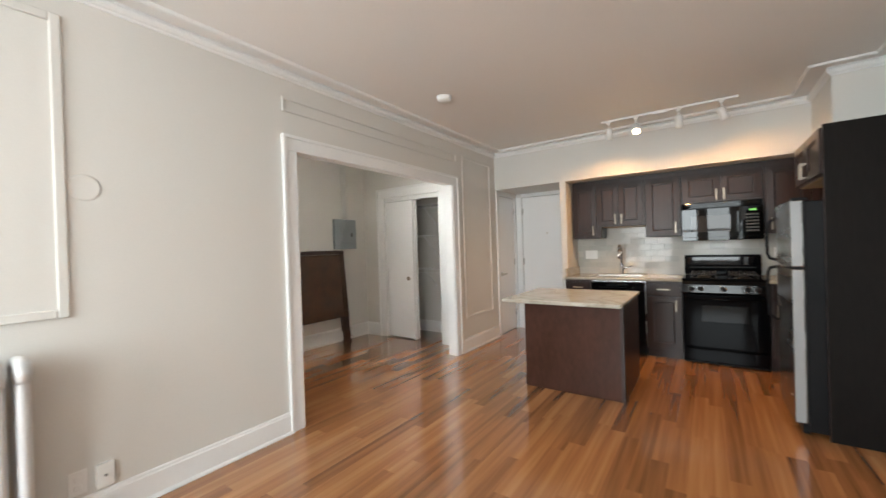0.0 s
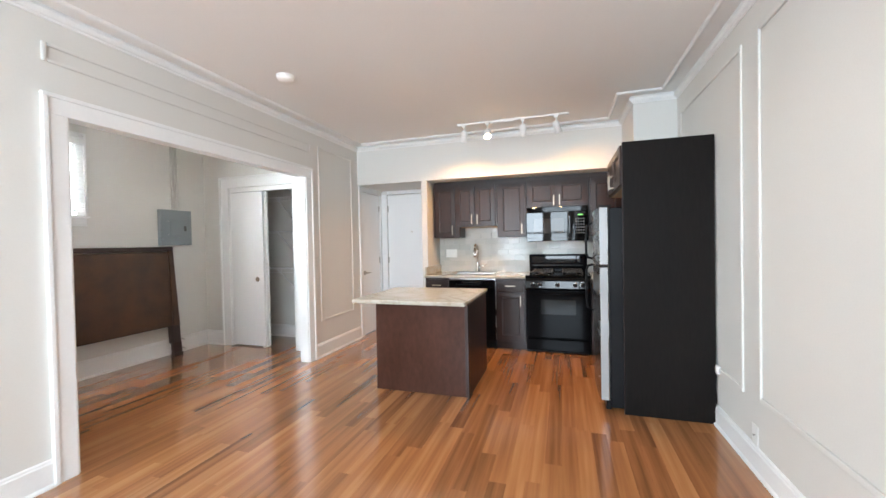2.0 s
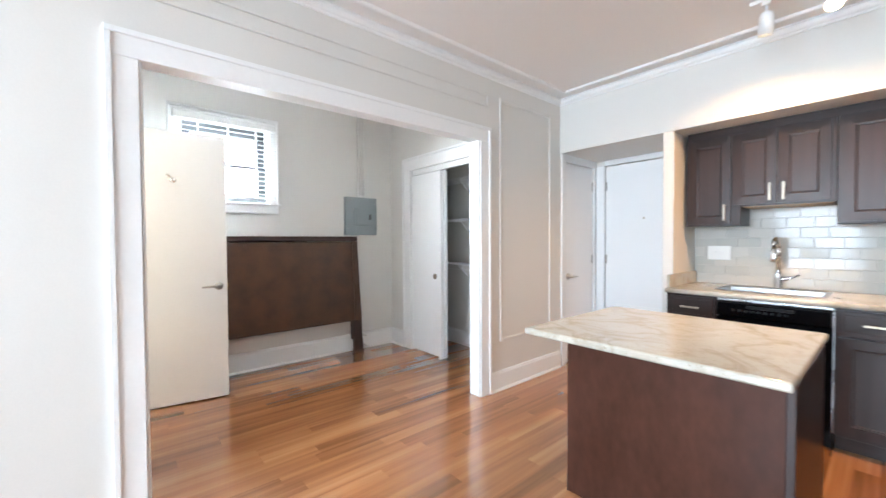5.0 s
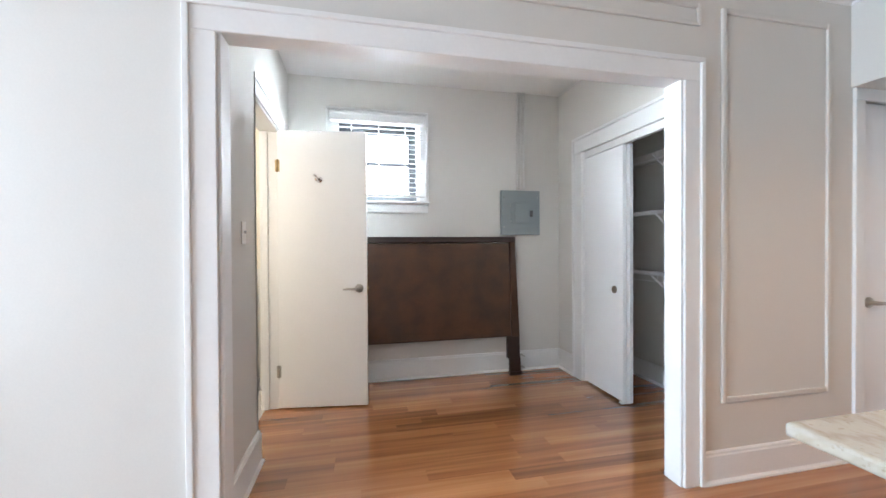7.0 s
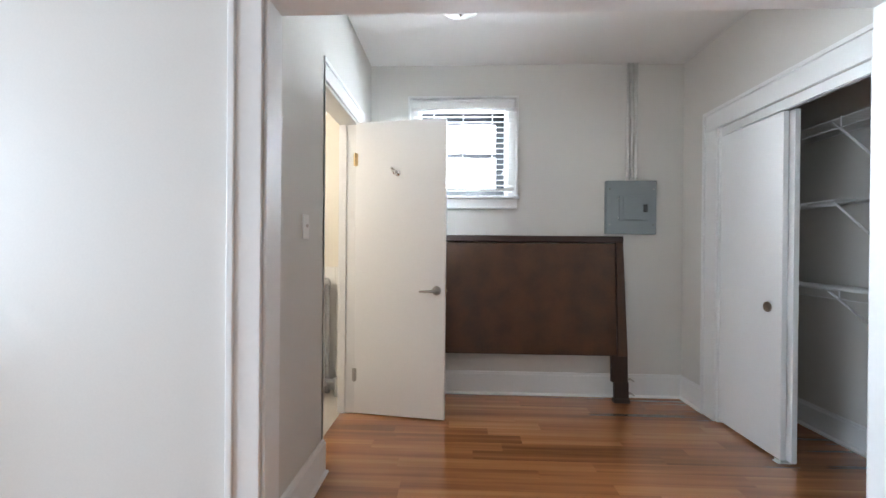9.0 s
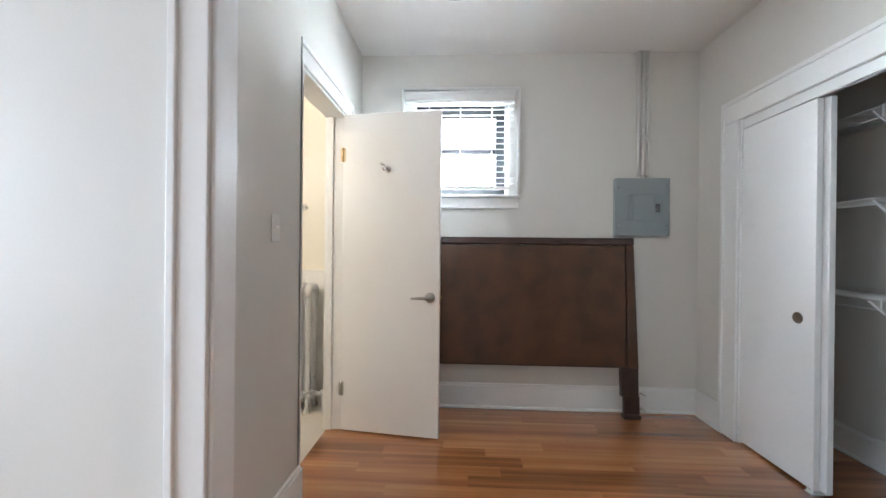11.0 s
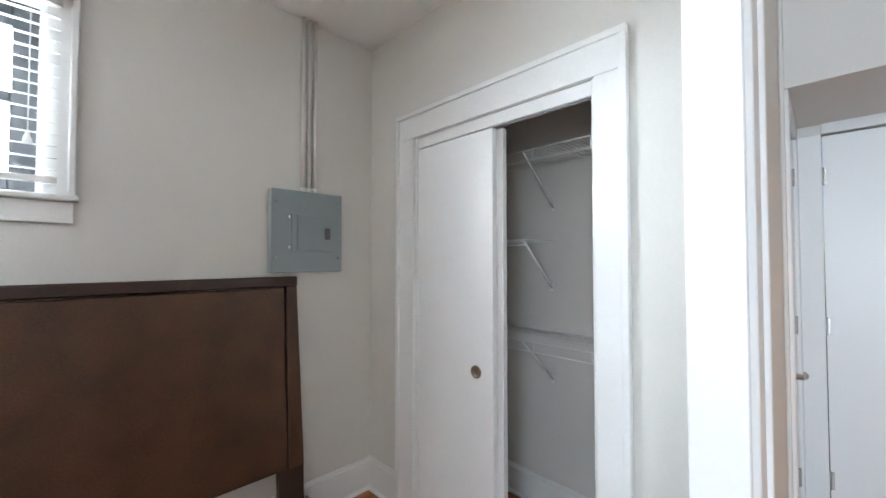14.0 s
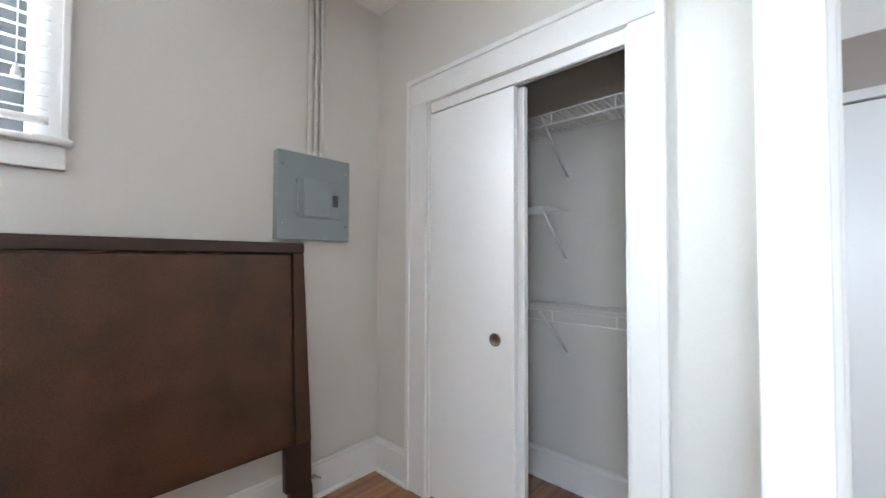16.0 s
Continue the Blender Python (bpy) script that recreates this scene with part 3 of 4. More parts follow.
part("apron", boxes((0, 0.020, -hw - 0.085, hw + 0.085, -0.105, -0.023), (0, 0.027, -hw - 0.085, hw + 0.085, -0.105, -0.085), bevel=0.004, seg=2), TRIM, w1)
part("window_frame", boxes((-0.15, 0.002, -hw, -hw + 0.016, 0, hh), (-0.15, 0.002, hw - 0.016, hw, 0, hh), (-0.15, 0.002, -hw + 0.016, hw - 0.016, hh - 0.016, hh)), TRIM, w1)
s0, s1 = -hw + 0.016, hw - 0.016
for nm, x0, z0, z1 in (("lower_sash", -0.085, 0.0, 0.372), ("upper_sash", -0.118, 0.338, hh - 0.016)):
    sash = part(nm, boxes((x0, x0 + 0.03, s0, s0 + 0.072, z0, z1), (x0, x0 + 0.03, s1 - 0.072, s1, z0, z1), (x0, x0 + 0.03, s0 + 0.072, s1 - 0.072, z0, z0 + (0.06 if z0 == 0 else 0.036)), (x0, x0 + 0.03, s0 + 0.072, s1 - 0.072, z1 - (0.036 if z0 == 0 else 0.095), z1), bevel=0.003), SASH, w1, "dark painted window sash")
    pane = part("pane", boxes((x0 + 0.012, x0 + 0.016, s0 + 0.055, s1 - 0.055, z0 + 0.03, z1 - 0.03)), GLASS, sash, "clear glass pane")
    pane.visible_shadow = False
part("sash_lock", boxes((-0.085, -0.055, -0.03, 0.03, 0.372, 0.386), bevel=0.004), SASH, w1)

blind = thing("window_blind", pose(BX, 2.222, 1.652), "white horizontal slat blind lowered with its slats open", "blind")
part("valance", boxes((0.0225, 0.078, -hw - 0.055, hw + 0.045, hh - 0.036, hh + 0.042), (0.060, 0.086, -hw - 0.055, hw + 0.045, hh + 0.020, hh + 0.038), (0.060, 0.083, -hw - 0.055, hw + 0.045, hh - 0.032, hh - 0.018), bevel=0.004, seg=2), SLAT, blind)
slat_me = None
for k in range(15):
    if slat_me is None:
        bm = bmesh.new()
        rows = []
        for i in range(6):
            u = -1 + 2 * i / 5
            rows.append([bm.verts.new((0.016 * u, y, 0.0028 * (1 - u * u) + h)) for y in (-0.408, 0.408) for h in (0, 0.0028)])
        for a, b in zip(rows, rows[1:]):
            for q in ((a[0], b[0], b[2], a[2]), (a[1], a[3], b[3], b[1]), (a[0], a[1], b[1], b[0]), (a[2], b[2], b[3], a[3])):
                bm.faces.new(q)
        for r in (rows[0], rows[-1]):
            bm.faces.new((r[0], r[1], r[3], r[2]))
        ob = part("slat", bm, SLAT, blind)
        slat_me = ob.data
    else:
        ob = new("slat", slat_me)
        ob.parent = blind
    ob.matrix_local = pose(0.053, 0, 0.080 + 0.0435 * k, 0, 13 + 2 * math.sin(k * 2.3), 0)
part("bottom_rail", boxes((0.036, 0.072, -0.410, 0.410, 0.036, 0.058), bevel=0.004, seg=2), SLAT, blind)
for y in (-0.24, 0.0, 0.24):
    part("ladder_cord", boxes((0.0705, 0.072, y - 0.003, y + 0.003, 0.045, hh - 0.02), (0.0352, 0.0365, y - 0.003, y + 0.003, 0.045, hh - 0.02)), SLAT, blind)
part("cord_tassel", sweep(sweep(bmesh.new(), [(0.080, 0.335, 0.20), (0.080, 0.335, hh - 0.03)], 0.0015, 6), [(0.080, 0.335, 0.165), (0.080, 0.335, 0.18), (0.080, 0.335, 0.205)], [0.012, 0.011, 0.004], 8), SLAT, blind, "white pull cord with a small tassel")

# ---------------------------------------------------------------- doors
bath_door = thing("door_bathroom", pose(-3.465, 1.446, 0.012, 0, 0, 82.5), "white flush bathroom door standing open into the bedroom", "door", kind="structure")
part("door_slab", boxes((0.0, 0.665, -0.038, 0, 0, 2.110), bevel=0.003, seg=2), DOORPAINT, bath_door)
lever("door_handle", bath_door, pose(0.605, -0.038, 0.905), flip=-1)
part("latch", boxes((0.664, 0.668, -0.030, -0.008, 0.86, 0.95), (0.664, 0.676, -0.025, -0.013, 0.895, 0.915)), BRASS, bath_door, "brass latch plate")
hk = lathe(bmesh.new(), [(0, 0), (0.022, 0), (0.023, 0.003), (0.015, 0.008), (0.008, 0.012), (0, 0.012)], 18, pose(0, 0, 0, 90))
sweep(hk, [(0, -0.008, 0.0), (-0.008, -0.03, -0.014), (-0.016, -0.045, -0.010), (-0.020, -0.052, 0.012)], [0.007, 0.007, 0.007, 0.010], 8)
sweep(hk, [(0, -0.008, 0.006), (-0.018, -0.036, 0.022), (-0.034, -0.054, 0.030)], [0.007, 0.007, 0.011], 8)
part("coat_hook", hk, CHROME, bath_door, "chrome double coat hook", pose(0.315, -0.038, 1.735))
for z, metal in ((0.28, NICKEL), (1.84, BRASS)):
    hinge(bath_door, pose(0.002, -0.040, z), metal)

closet = []
for i, (x0, x1, y0) in enumerate(((-3.445, -2.930, BY1 + 0.034), (-3.40, -2.900, BY1 + 0.072))):
    d = thing("closet_door", pose(x0, y0, 0.018), "white flush sliding closet door pushed halfway open", "door", "sliding closet doors", "structure")
    wd = x1 - x0
    part("door_slab", boxes((0, wd, -0.030, 0, 0, 2.000), bevel=0.002, seg=2), DOORPAINT, d)
    if i == 0:
        part("finger_pull", lathe(bmesh.new(), [(0, 0.002), (0.022, 0.002), (0.025, 0.005), (0.030, 0.005), (0.031, 0.0), (0, 0)], 24, pose(wd - 0.10, -0.0295, 0.865, 90)), BRONZE, d, "round bronze finger pull")
tr = thing("closet_track", pose(CX0, BY1 + 0.03, 2.013), "silver metal sliding door track under the closet header", "track")
part("rail", boxes((0.014, CX1 - CX0 - 0.014, -0.008, -0.004, 0.006, 0.050), (0.014, CX1 - CX0 - 0.014, -0.008, 0.07, 0.046, 0.050)), SILVER, tr)
gd = thing("floor_guide", pose(-2.945, BY1 + 0.035, 0.001), "small clear plastic door guide on the floor", "door guide")
part("bracket", boxes((-0.02, 0.02, -0.035, -0.031, 0, 0.016), (-0.02, 0.02, -0.045, 0.05, 0, 0.004)), PLASTIC, gd)

for nm, m, wd, lab, hx, fl in (("door_closet", pose(XW - 0.006, 4.884, 0.012, 0, 0, 90), 0.552, "white flush closet door with a lever in the entry alcove", 0.06, 1),
                           ("door_entry", pose(-1.862, YA + 0.006, 0.012), 0.778, "white flush entry door, closed", 0.72, -1)):
    d = thing(nm, m, lab, "door", kind="structure")
    part("door_slab", boxes((0, wd, 0, 0.04, 0, 2.042 if nm == "door_closet" else 2.055), bevel=0.002, seg=2), DOORPAINT, d)
    lever("door_handle", d, pose(hx, 0, 0.885), flip=fl)
    for z in (0.25, 1.05, 1.84):
        hinge(d, pose(wd - 0.008 if nm == "door_closet" else 0.0, 0.0, z), NICKEL)
    if nm == "door_entry":
        part("peephole", lathe(bmesh.new(), [(0, 0), (0.009, 0), (0.008, 0.004), (0, 0.004)], 14, pose(0.40, 0, 1.48, 90)), BRASS, d)

# ---------------------------------------------------------------- bedroom things
# headboard leaning on the wall
hb = thing("headboard", pose(-3.768, 1.925, 0.0, 0, -3.6, 0), "dark brown leather headboard leaning unattached against the wall", "headboard")
W_, H_ = 1.60, 1.325
part("panel", soften(bx(bmesh.new(), -0.004, 0.026, 0.062, W_ - 0.062, 0.372, H_ - 0.058), 0.008, 3), LEATHER, hb)
part("top_rail", soften(bx(bmesh.new(), -0.018, 0.030, -0.004, W_ + 0.004, H_ - 0.052, H_), 0.008, 3), LEATHER_DARK, hb, "leather-wrapped top rail")
part("bottom_rail", soften(bx(bmesh.new(), -0.016, 0.022, 0.062, W_ - 0.062, 0.365, 0.43), 0.005, 2), LEATHER_DARK, hb)
for s in (0, 1):
    bm = bmesh.new()
    yo, yi = (W_, W_ - 0.056) if s else (0, 0.056)
    lo = 0.022 if s else -0.022
    v = [(-0.018, yo, H_ - 0.052), (-0.018, yi, H_ - 0.052), (-0.018, yi, 0.365), (-0.018, yo + lo, 0.365)]
    a = [bm.verts.new(p) for p in v]
    b = [bm.verts.new((0.030, p[1], p[2])) for p in v]
    bm.faces.new(a), bm.faces.new(list(reversed(b)))
    for k in range(4):
        bm.faces.new((a[k], b[k], b[(k + 1) % 4], a[(k + 1) % 4]))
    soften(bm, 0.006, 2)
    part("stile", bm, LEATHER, hb)
    y0, y1 = (W_ - 0.105, W_ + 0.022) if s else (-0.022, 0.105)
    yy0, yy1 = (W_ - 0.085, W_ + 0.026) if s else (-0.026, 0.085)
    leg = part("leg", boxes((-0.016, 0.024, y0, y1, 0.16, 0.372), (-0.014, 0.026, yy0, yy1, 0.02, 0.165), (-0.018, 0.034, yy0 - 0.006, yy1 + 0.006, 0.0, 0.035), bevel=0.005, seg=2), LEATHER_DARK, hb)
    if s:
        for z in (0.075, 0.185):
            part("bolt", sweep(sweep(bmesh.new(), [(0.015, yy1 - 0.01, z), (0.02, yy1 + 0.018, z + 0.004)], 0.009, 8), [(0.012, yy1 + 0.006, z + 0.008), (0.03, yy1 + 0.04, z - 0.014)], 0.005, 8), NICKEL, leg, "bright metal bed bolt")

# breaker panel with conduits
pb = thing("breaker_panel", pose(BX, 3.597, 1.56, 0, 0, 90), "grey enamelled breaker panel on the bedroom wall", "breaker panel")
part("cover", boxes((-0.200, 0.200, -0.052, 0, -0.218, 0.218), bevel=0.004, seg=2), GREYBOX, pb)
pd = part("panel_door", boxes((-0.098, 0.142, -0.058, -0.05, -0.108, 0.098), (-0.070, 0.075, -0.064, -0.056, -0.100, 0.090), bevel=0.003, seg=2), GREYBOX, pb)
part("latch", boxes((0.092, 0.124, -0.062, -0.056, -0.038, 0.024), (0.099, 0.117, -0.066, -0.060, -0.036, -0.010), bevel=0.002), LATCHGREY, pd, "dark grey plastic latch")
for z in (-0.085, 0.075):
    part("hinge_pin", boxes((-0.112, -0.106, -0.058, -0.05, z - 0.008, z + 0.008)), CHROME, pb)
for x in (-0.175, 0.175):
    for z in (-0.14, 0.15):
        part("screw", lathe(bmesh.new(), [(0, 0), (0.006, 0), (0.004, 0.003), (0, 0.003)], 10, pose(x, -0.052, z, 90)), STEEL, pb)
for y, r in ((3.578, 0.0125), (3.612, 0.0105), (3.645, 0.0115)):
    c = thing("conduit", pose(BX + 0.016, y, 1.778), "thin painted electrical conduit rising to the ceiling", "conduit", "conduits above the breaker panel")
    part("pipe", sweep(bmesh.new(), [(0, 0, 0), (0, 0, ZC - 1.780)], r, 12), CONDUIT, c)
    part("connector", sweep(bmesh.new(), [(0, 0, 0), (0, 0, 0.028)], r + 0.003, 12), CONDUIT, c)

# wire shelves in the closet
def wire_shelf(z, x0, x1, yf, drop, label, bracket_x):
    s = thing("wire_shelf", pose(x0, CY, z), label, "shelf", "wire closet shelves")
    L, D = x1 - x0, CY - yf
    bm = bmesh.new()
    n = int(L / 0.026)
    for k in range(n + 1):
        x = L * k / n
        sweep(bm, [(x, -0.004, 0.002), (x, -D, 0.002)] + ([(x, -D - 0.001, -drop)] if drop < 0.04 else []), 0.0015, 4)
    part("deck", bm, WIRE, s)
    for p in ((0.004, -0.002), (D * 0.5, -0.003), (D - 0.002, -0.002)):
        part("rod", sweep(bmesh.new(), [(0, -p[0], p[1]), (L, -p[0], p[1])], 0.0028, 6), WIRE, s)
    bm = sweep(bmesh.new(), [(0, -D - 0.002, -drop), (L, -D - 0.002, -drop)], 0.0035, 6)
    k = 0.09
    while k < L and drop > 0.04:
        join(bm, boxes((k - 0.004, k + 0.004, -D - 0.005, -D, -drop, 0.002)))
        k += 0.30
    part("front_lip", bm, WIRE, s)
    for bxx in bracket_x:
        part("bracket", sweep(boxes((bxx - x0 - 0.009, bxx - x0 + 0.009, -0.004, 0, -0.285, -0.245)), [(bxx - x0, -D + 0.004, -0.012), (bxx - x0, -0.006, -0.262)], 0.0065, 6), WIRE, s, "diagonal white support brace")
    return s


wire_shelf(1.97, BX + 0.01, XB - 0.002, CY - 0.31, 0.058, "white wire closet shelf across the top", (-3.55, -2.95))
wire_shelf(1.515, BX + 0.01, -2.945, CY - 0.29, 0.030, "short white wire shelf on one half of the closet", (-3.55, -2.962))
wire_shelf(1.0, BX + 0.01, XB - 0.002, CY - 0.31, 0.050, "white wire closet shelf at waist height", (-3.55, -2.96))

plate("light_switch", pose(-2.445, PY, 1.312, 0, 0, 180), "white toggle light switch on the bedroom wall", "switch", "switch")
dl = thing("ceiling_light", pose(-3.01, 2.19, ZC), "round flush ceiling light with opal glass, switched off", "ceiling light")
part("base", lathe(bmesh.new(), [(0, 0), (0.15, 0), (0.152, -0.012), (0.148, -0.022), (0, -0.022)], 32), CHROME, dl)
part("shade", lathe(bmesh.new(), [(0.142, -0.020), (0.138, -0.045), (0.115, -0.075), (0.075, -0.095), (0.03, -0.103), (0, -0.104)], 32), OPAL, dl, "opal glass dome")
part("finial", lathe(bmesh.new(), [(0, -0.100), (0.010, -0.104), (0.011, -0.112), (0.004, -0.122), (0, -0.123)], 16), CHROME, dl)

# ---------------------------------------------------------------- bathroom
radiator(pose(-3.755, 0.60, 0), 8, 0.95, 0.072, "silver painted cast-iron radiator against the bathroom tiles")
tb = thing("towel_bar", pose(BX + 0.006, 0.68, 1.55), "clear towel bar on the cream bathroom wall", "towel bar")
part("bar", sweep(bmesh.new(), [(0.06, -0.28, 0), (0.06, 0.33, 0)], 0.008, 10), CHROME, tb)
for y in (-0.26, 0.31):
    part("post", lathe(bmesh.new(), [(0, 0), (0.028, 0), (0.028, 0.006), (0.014, 0.012), (0.013, 0.06), (0.018, 0.07), (0, 0.075)], 16, pose(0, y, 0, 0, 90, 0)), CHROME, tb)
# unseen fixture, invented to give the bathroom's warm light a source
bl = thing("unseen_bathroom_lamp", pose(XB - 0.008, 0.45, 2.05, 0, 0, 90), "unseen wall lamp with a lit globe, added as source of the bathroom's warm light", "wall lamp")
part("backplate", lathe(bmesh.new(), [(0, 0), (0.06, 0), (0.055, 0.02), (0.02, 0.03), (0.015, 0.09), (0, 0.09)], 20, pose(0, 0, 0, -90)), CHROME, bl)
part("globe", lathe(bmesh.new(), [(0.085 * math.sin(radians(a)), -0.085 * math.cos(radians(a))) for a in range(0, 181, 15)], 20, pose(0, 0.16, 0)), GLOBE, bl, "glowing globe of the added lamp")
# point light just clear of the added globe, lights the bathroom
bulb_data = bpy.data.lights.new("unseen_bathroom_bulb", "POINT")
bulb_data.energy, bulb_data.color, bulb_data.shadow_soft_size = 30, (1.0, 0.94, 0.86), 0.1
new("unseen_bathroom_bulb", bulb_data).location = (XB - 0.30, 0.45, 2.05)
structure("floor_bathroom", boxes((BX, XB, -0.3, 1.335, -0.05, 0.0)), BATHFLOOR, "pale beige bathroom floor", "floor")

# ---------------------------------------------------------------- living room things
radiator(pose(-1.850, -1.015, 0), 16, 0.90, 0.072, "silver painted cast-iron radiator under the panelled wall")
rp_ = thing("round_cover_plate", pose(XW, 0.317, 1.672), "round painted cover plate on the wall", "cover plate")
part("disc", lathe(bmesh.new(), [(0.066, 0), (0.065, 0.002), (0.058, 0.004), (0.050, 0.003), (0, 0.003)], 32, pose(0, 0, 0, 0, 90, 0)), PAINT, rp_)
cable = plate("wall_outlet", pose(XW + 0.022, 0.355, 0.232, 0, 0, 90), "white cable outlet on a shallow box above the baseboard", "outlet", "coax")
part("back_box", boxes((-0.034, 0.034, -0.001, 0.022, -0.056, 0.056), bevel=0.002), PLASTIC, cable)
plate("wall_outlet", pose(XW, 0.255, 0.232, 0, 0, 90), "white duplex outlet just above the baseboard", "outlet", "outlet")
plate("wall_outlet", pose(XE, 2.60, 0.195, 0, 0, -90), "white cable outlet low on the wall", "outlet", "coax")
plug = thing("power_plug", pose(XE, 3.105, 0.40, 0, 0, -90), "white wall plug with its cord beside the fridge panel", "plug")
part("body", boxes((-0.016, 0.016, -0.028, 0, -0.026, 0.026), bevel=0.005, seg=2), PLASTIC, plug)
part("cord", sweep(bmesh.new(), [(0, -0.025, -0.035), (0.0, -0.03, -0.12), (-0.01, -0.02, -0.22), (-0.02, -0.016, -0.245)], 0.004, 8), BLACKPLASTIC, plug)
sd = thing("smoke_detector", pose(-1.34, 2.60, ZL), "white round smoke detector on the ceiling", "smoke detector")
part("base", lathe(bmesh.new(), [(0, 0), (0.068, 0), (0.068, -0.012), (0, -0.012)], 28), PLASTIC, sd)
part("cap", lathe(bmesh.new(), [(0.060, -0.012), (0.062, -0.026), (0.052, -0.040), (0.020, -0.046), (0, -0.046)], 28), PLASTIC, sd)

# track light over the kitchen
track = thing("track_light", pose(-0.385, 4.31, ZL), "white four-head track light, lit warm, on the ceiling", "track light")
part("rail", boxes((0, 1.21, -0.017, 0.017, -0.020, 0), bevel=0.002), LAMPWHITE, track)
part("feed_box", boxes((0.50, 0.64, -0.024, 0.024, -0.030, 0), bevel=0.004, seg=2), LAMPWHITE, track)
HEADS = ((0.075, (-0.06, 0.14, -1.0), 0, 46), (0.345, (0.12, -0.75, -0.80), 1, 42), (0.735, (0.0, 0.08, -1.0), 0, 31), (1.085, (0.30, 0.20, -0.95), 2, 25))
for x, d, lit, watts in HEADS:
    v = Vector(d).normalized()
    q = v.to_track_quat("-Z", "Y").to_matrix().to_4x4()
    head = part("lamp_head", lathe(bmesh.new(), [(0, 0.045), (0.018, 0.044), (0.030, 0.034), (0.036, 0.015), (0.036, -0.085), (0.033, -0.085), (0.033, -0.060), (0, -0.055)], 24), LAMPWHITE, track, "", Matrix.Translation((x, 0, -0.122)) @ q)
    part("stem", sweep(boxes((x - 0.02, x + 0.02, -0.015, 0.015, -0.040, -0.020), bevel=0.002), [(x, 0, -0.035), (x, 0, -0.098)], 0.007, 8), LAMPWHITE, track)
    part("bulb", lathe(bmesh.new(), [(0, -0.104), (0.016, -0.101), (0.028, -0.092), (0.034, -0.080), (0.032, -0.066), (0.030, -0.060), (0, -0.060)] if lit == 1 else [(0, -0.076), (0.018, -0.074), (0.031, -0.066), (0.031, -0.062), (0, -0.062)], 20), BULB if lit == 1 else BULB_DIM, head, "lit reflector bulb")
    eye = Vector((-0.385 + x, 4.31, ZL - 0.122)) + v * 0.10
    spot("track_spot", eye, eye + v, watts, 118 if lit == 1 else 150)

# ---------------------------------------------------------------- kitchen cabinets
def bar_pull(parent, m, length=0.125):
    """A flat bar pull, upright, standing out along local -y."""
    bm = boxes((-0.0062, 0.0062, -0.034, -0.026, -length / 2, length / 2), (-0.005, 0.005, -0.027, 0.001, -length / 2 + 0.008, -length / 2 + 0.018), (-0.005, 0.005, -0.027, 0.001, length / 2 - 0.018, length / 2 - 0.008), bevel=0.0015)
    return part("handle", bm, PULL, parent, "satin nickel bar pull", m)


def shaker(w, h, rail=0.058, mat=None):
    """A recessed-panel door, lower left front corner at the origin, front at y = -0.02."""
    bm = bx(bmesh.new(), 0, w, -0.020, 0, 0, h)
    front = next(f for f in bm.faces if all(abs(v.co.y + 0.020) < 1e-6 for v in f.verts))
    for width, depth in ((0.0025, 0.0), (rail - 0.0025, 0.0), (0.002, -0.006), (0.008, -0.001), (0.003, -0.006)):
        bmesh.ops.inset_region(bm, faces=[front], thickness=width, depth=depth, use_even_offset=True)
    for v in bm.verts:
        if abs(v.co.y + 0.020) < 1e-6 and (min(v.co.x, w - v.co.x) < 1e-6 or min(v.co.z, h - v.co.z) < 1e-6):
            v.co.y = -0.018
    return bm


def cabinet(m, w, d, h, fronts, label, group, toe=0.0, raw=False):
    """A cabinet: local x along its width, front at y = 0 facing -y. fronts: (kind, x0, x1, z0, z1, handle x, handle z)."""
    c = thing("kitchen_cabinet", m, label, "cabinet", group)
    part("body", boxes((0, w, 0.0, d, toe, h), bevel=0.002), ESPRESSO, c)
    if toe:
        part("toe_kick", boxes((0.001, w - 0.001, 0.065, d, 0, toe - 0.0005)), ESPRESSO_H, c)
    if raw:
        part("underside", boxes((0.012, w - 0.012, 0.012, d - 0.01, -0.006, -0.0005)), RAWWOOD, c, "unfinished pale wood underside")
    for kind, x0, x1, z0, z1, hx, hz in fronts:
        if kind == "door":
            dr = part("door", shaker(x1 - x0, z1 - z0), ESPRESSO, c, "", pose(x0, -0.0015, z0))
            bar_pull(dr, pose(hx - x0, -0.020, hz - z0))
        else:
            dr = part("drawer", boxes((0, x1 - x0, -0.020, 0, 0, z1 - z0), (0.022, x1 - x0 - 0.022, -0.0225, -0.018, 0.022, z1 - z0 - 0.022), bevel=0.003, seg=2), ESPRESSO_H, c, "", pose(x0, -0.0015, z0))
            bar_pull(dr, pose(hx - x0, -0.021, hz - z0, 0, 90, 0), 0.12)
    return c


UF, UT = 5.0, 2.065
G = "wall cabinets"
cabinet(pose(-0.925, UF, 1.375), 0.36, YK - UF - 0.002, UT - 1.375, [("door", 0.022, 0.300, 0.014, 0.676, 0.268, 0.10)], "narrow espresso wall cabinet beside the partition", G)
cabinet(pose(-0.563, UF, 1.515), 0.503, YK - UF - 0.002, UT - 1.515, [("door", -0.048, 0.205, 0.014, 0.536, 0.172, 0.095), ("door", 0.213, 0.478, 0.014, 0.536, 0.246, 0.095)], "short double-door espresso wall cabinet above the sink", G, raw=True)
cabinet(pose(-0.058, UF, 1.37), 0.372, YK - UF - 0.002, UT - 1.37, [("door", 0.020, 0.352, 0.014, 0.681, 0.315, 0.10)], "single-door espresso wall cabinet beside the microwave", G)
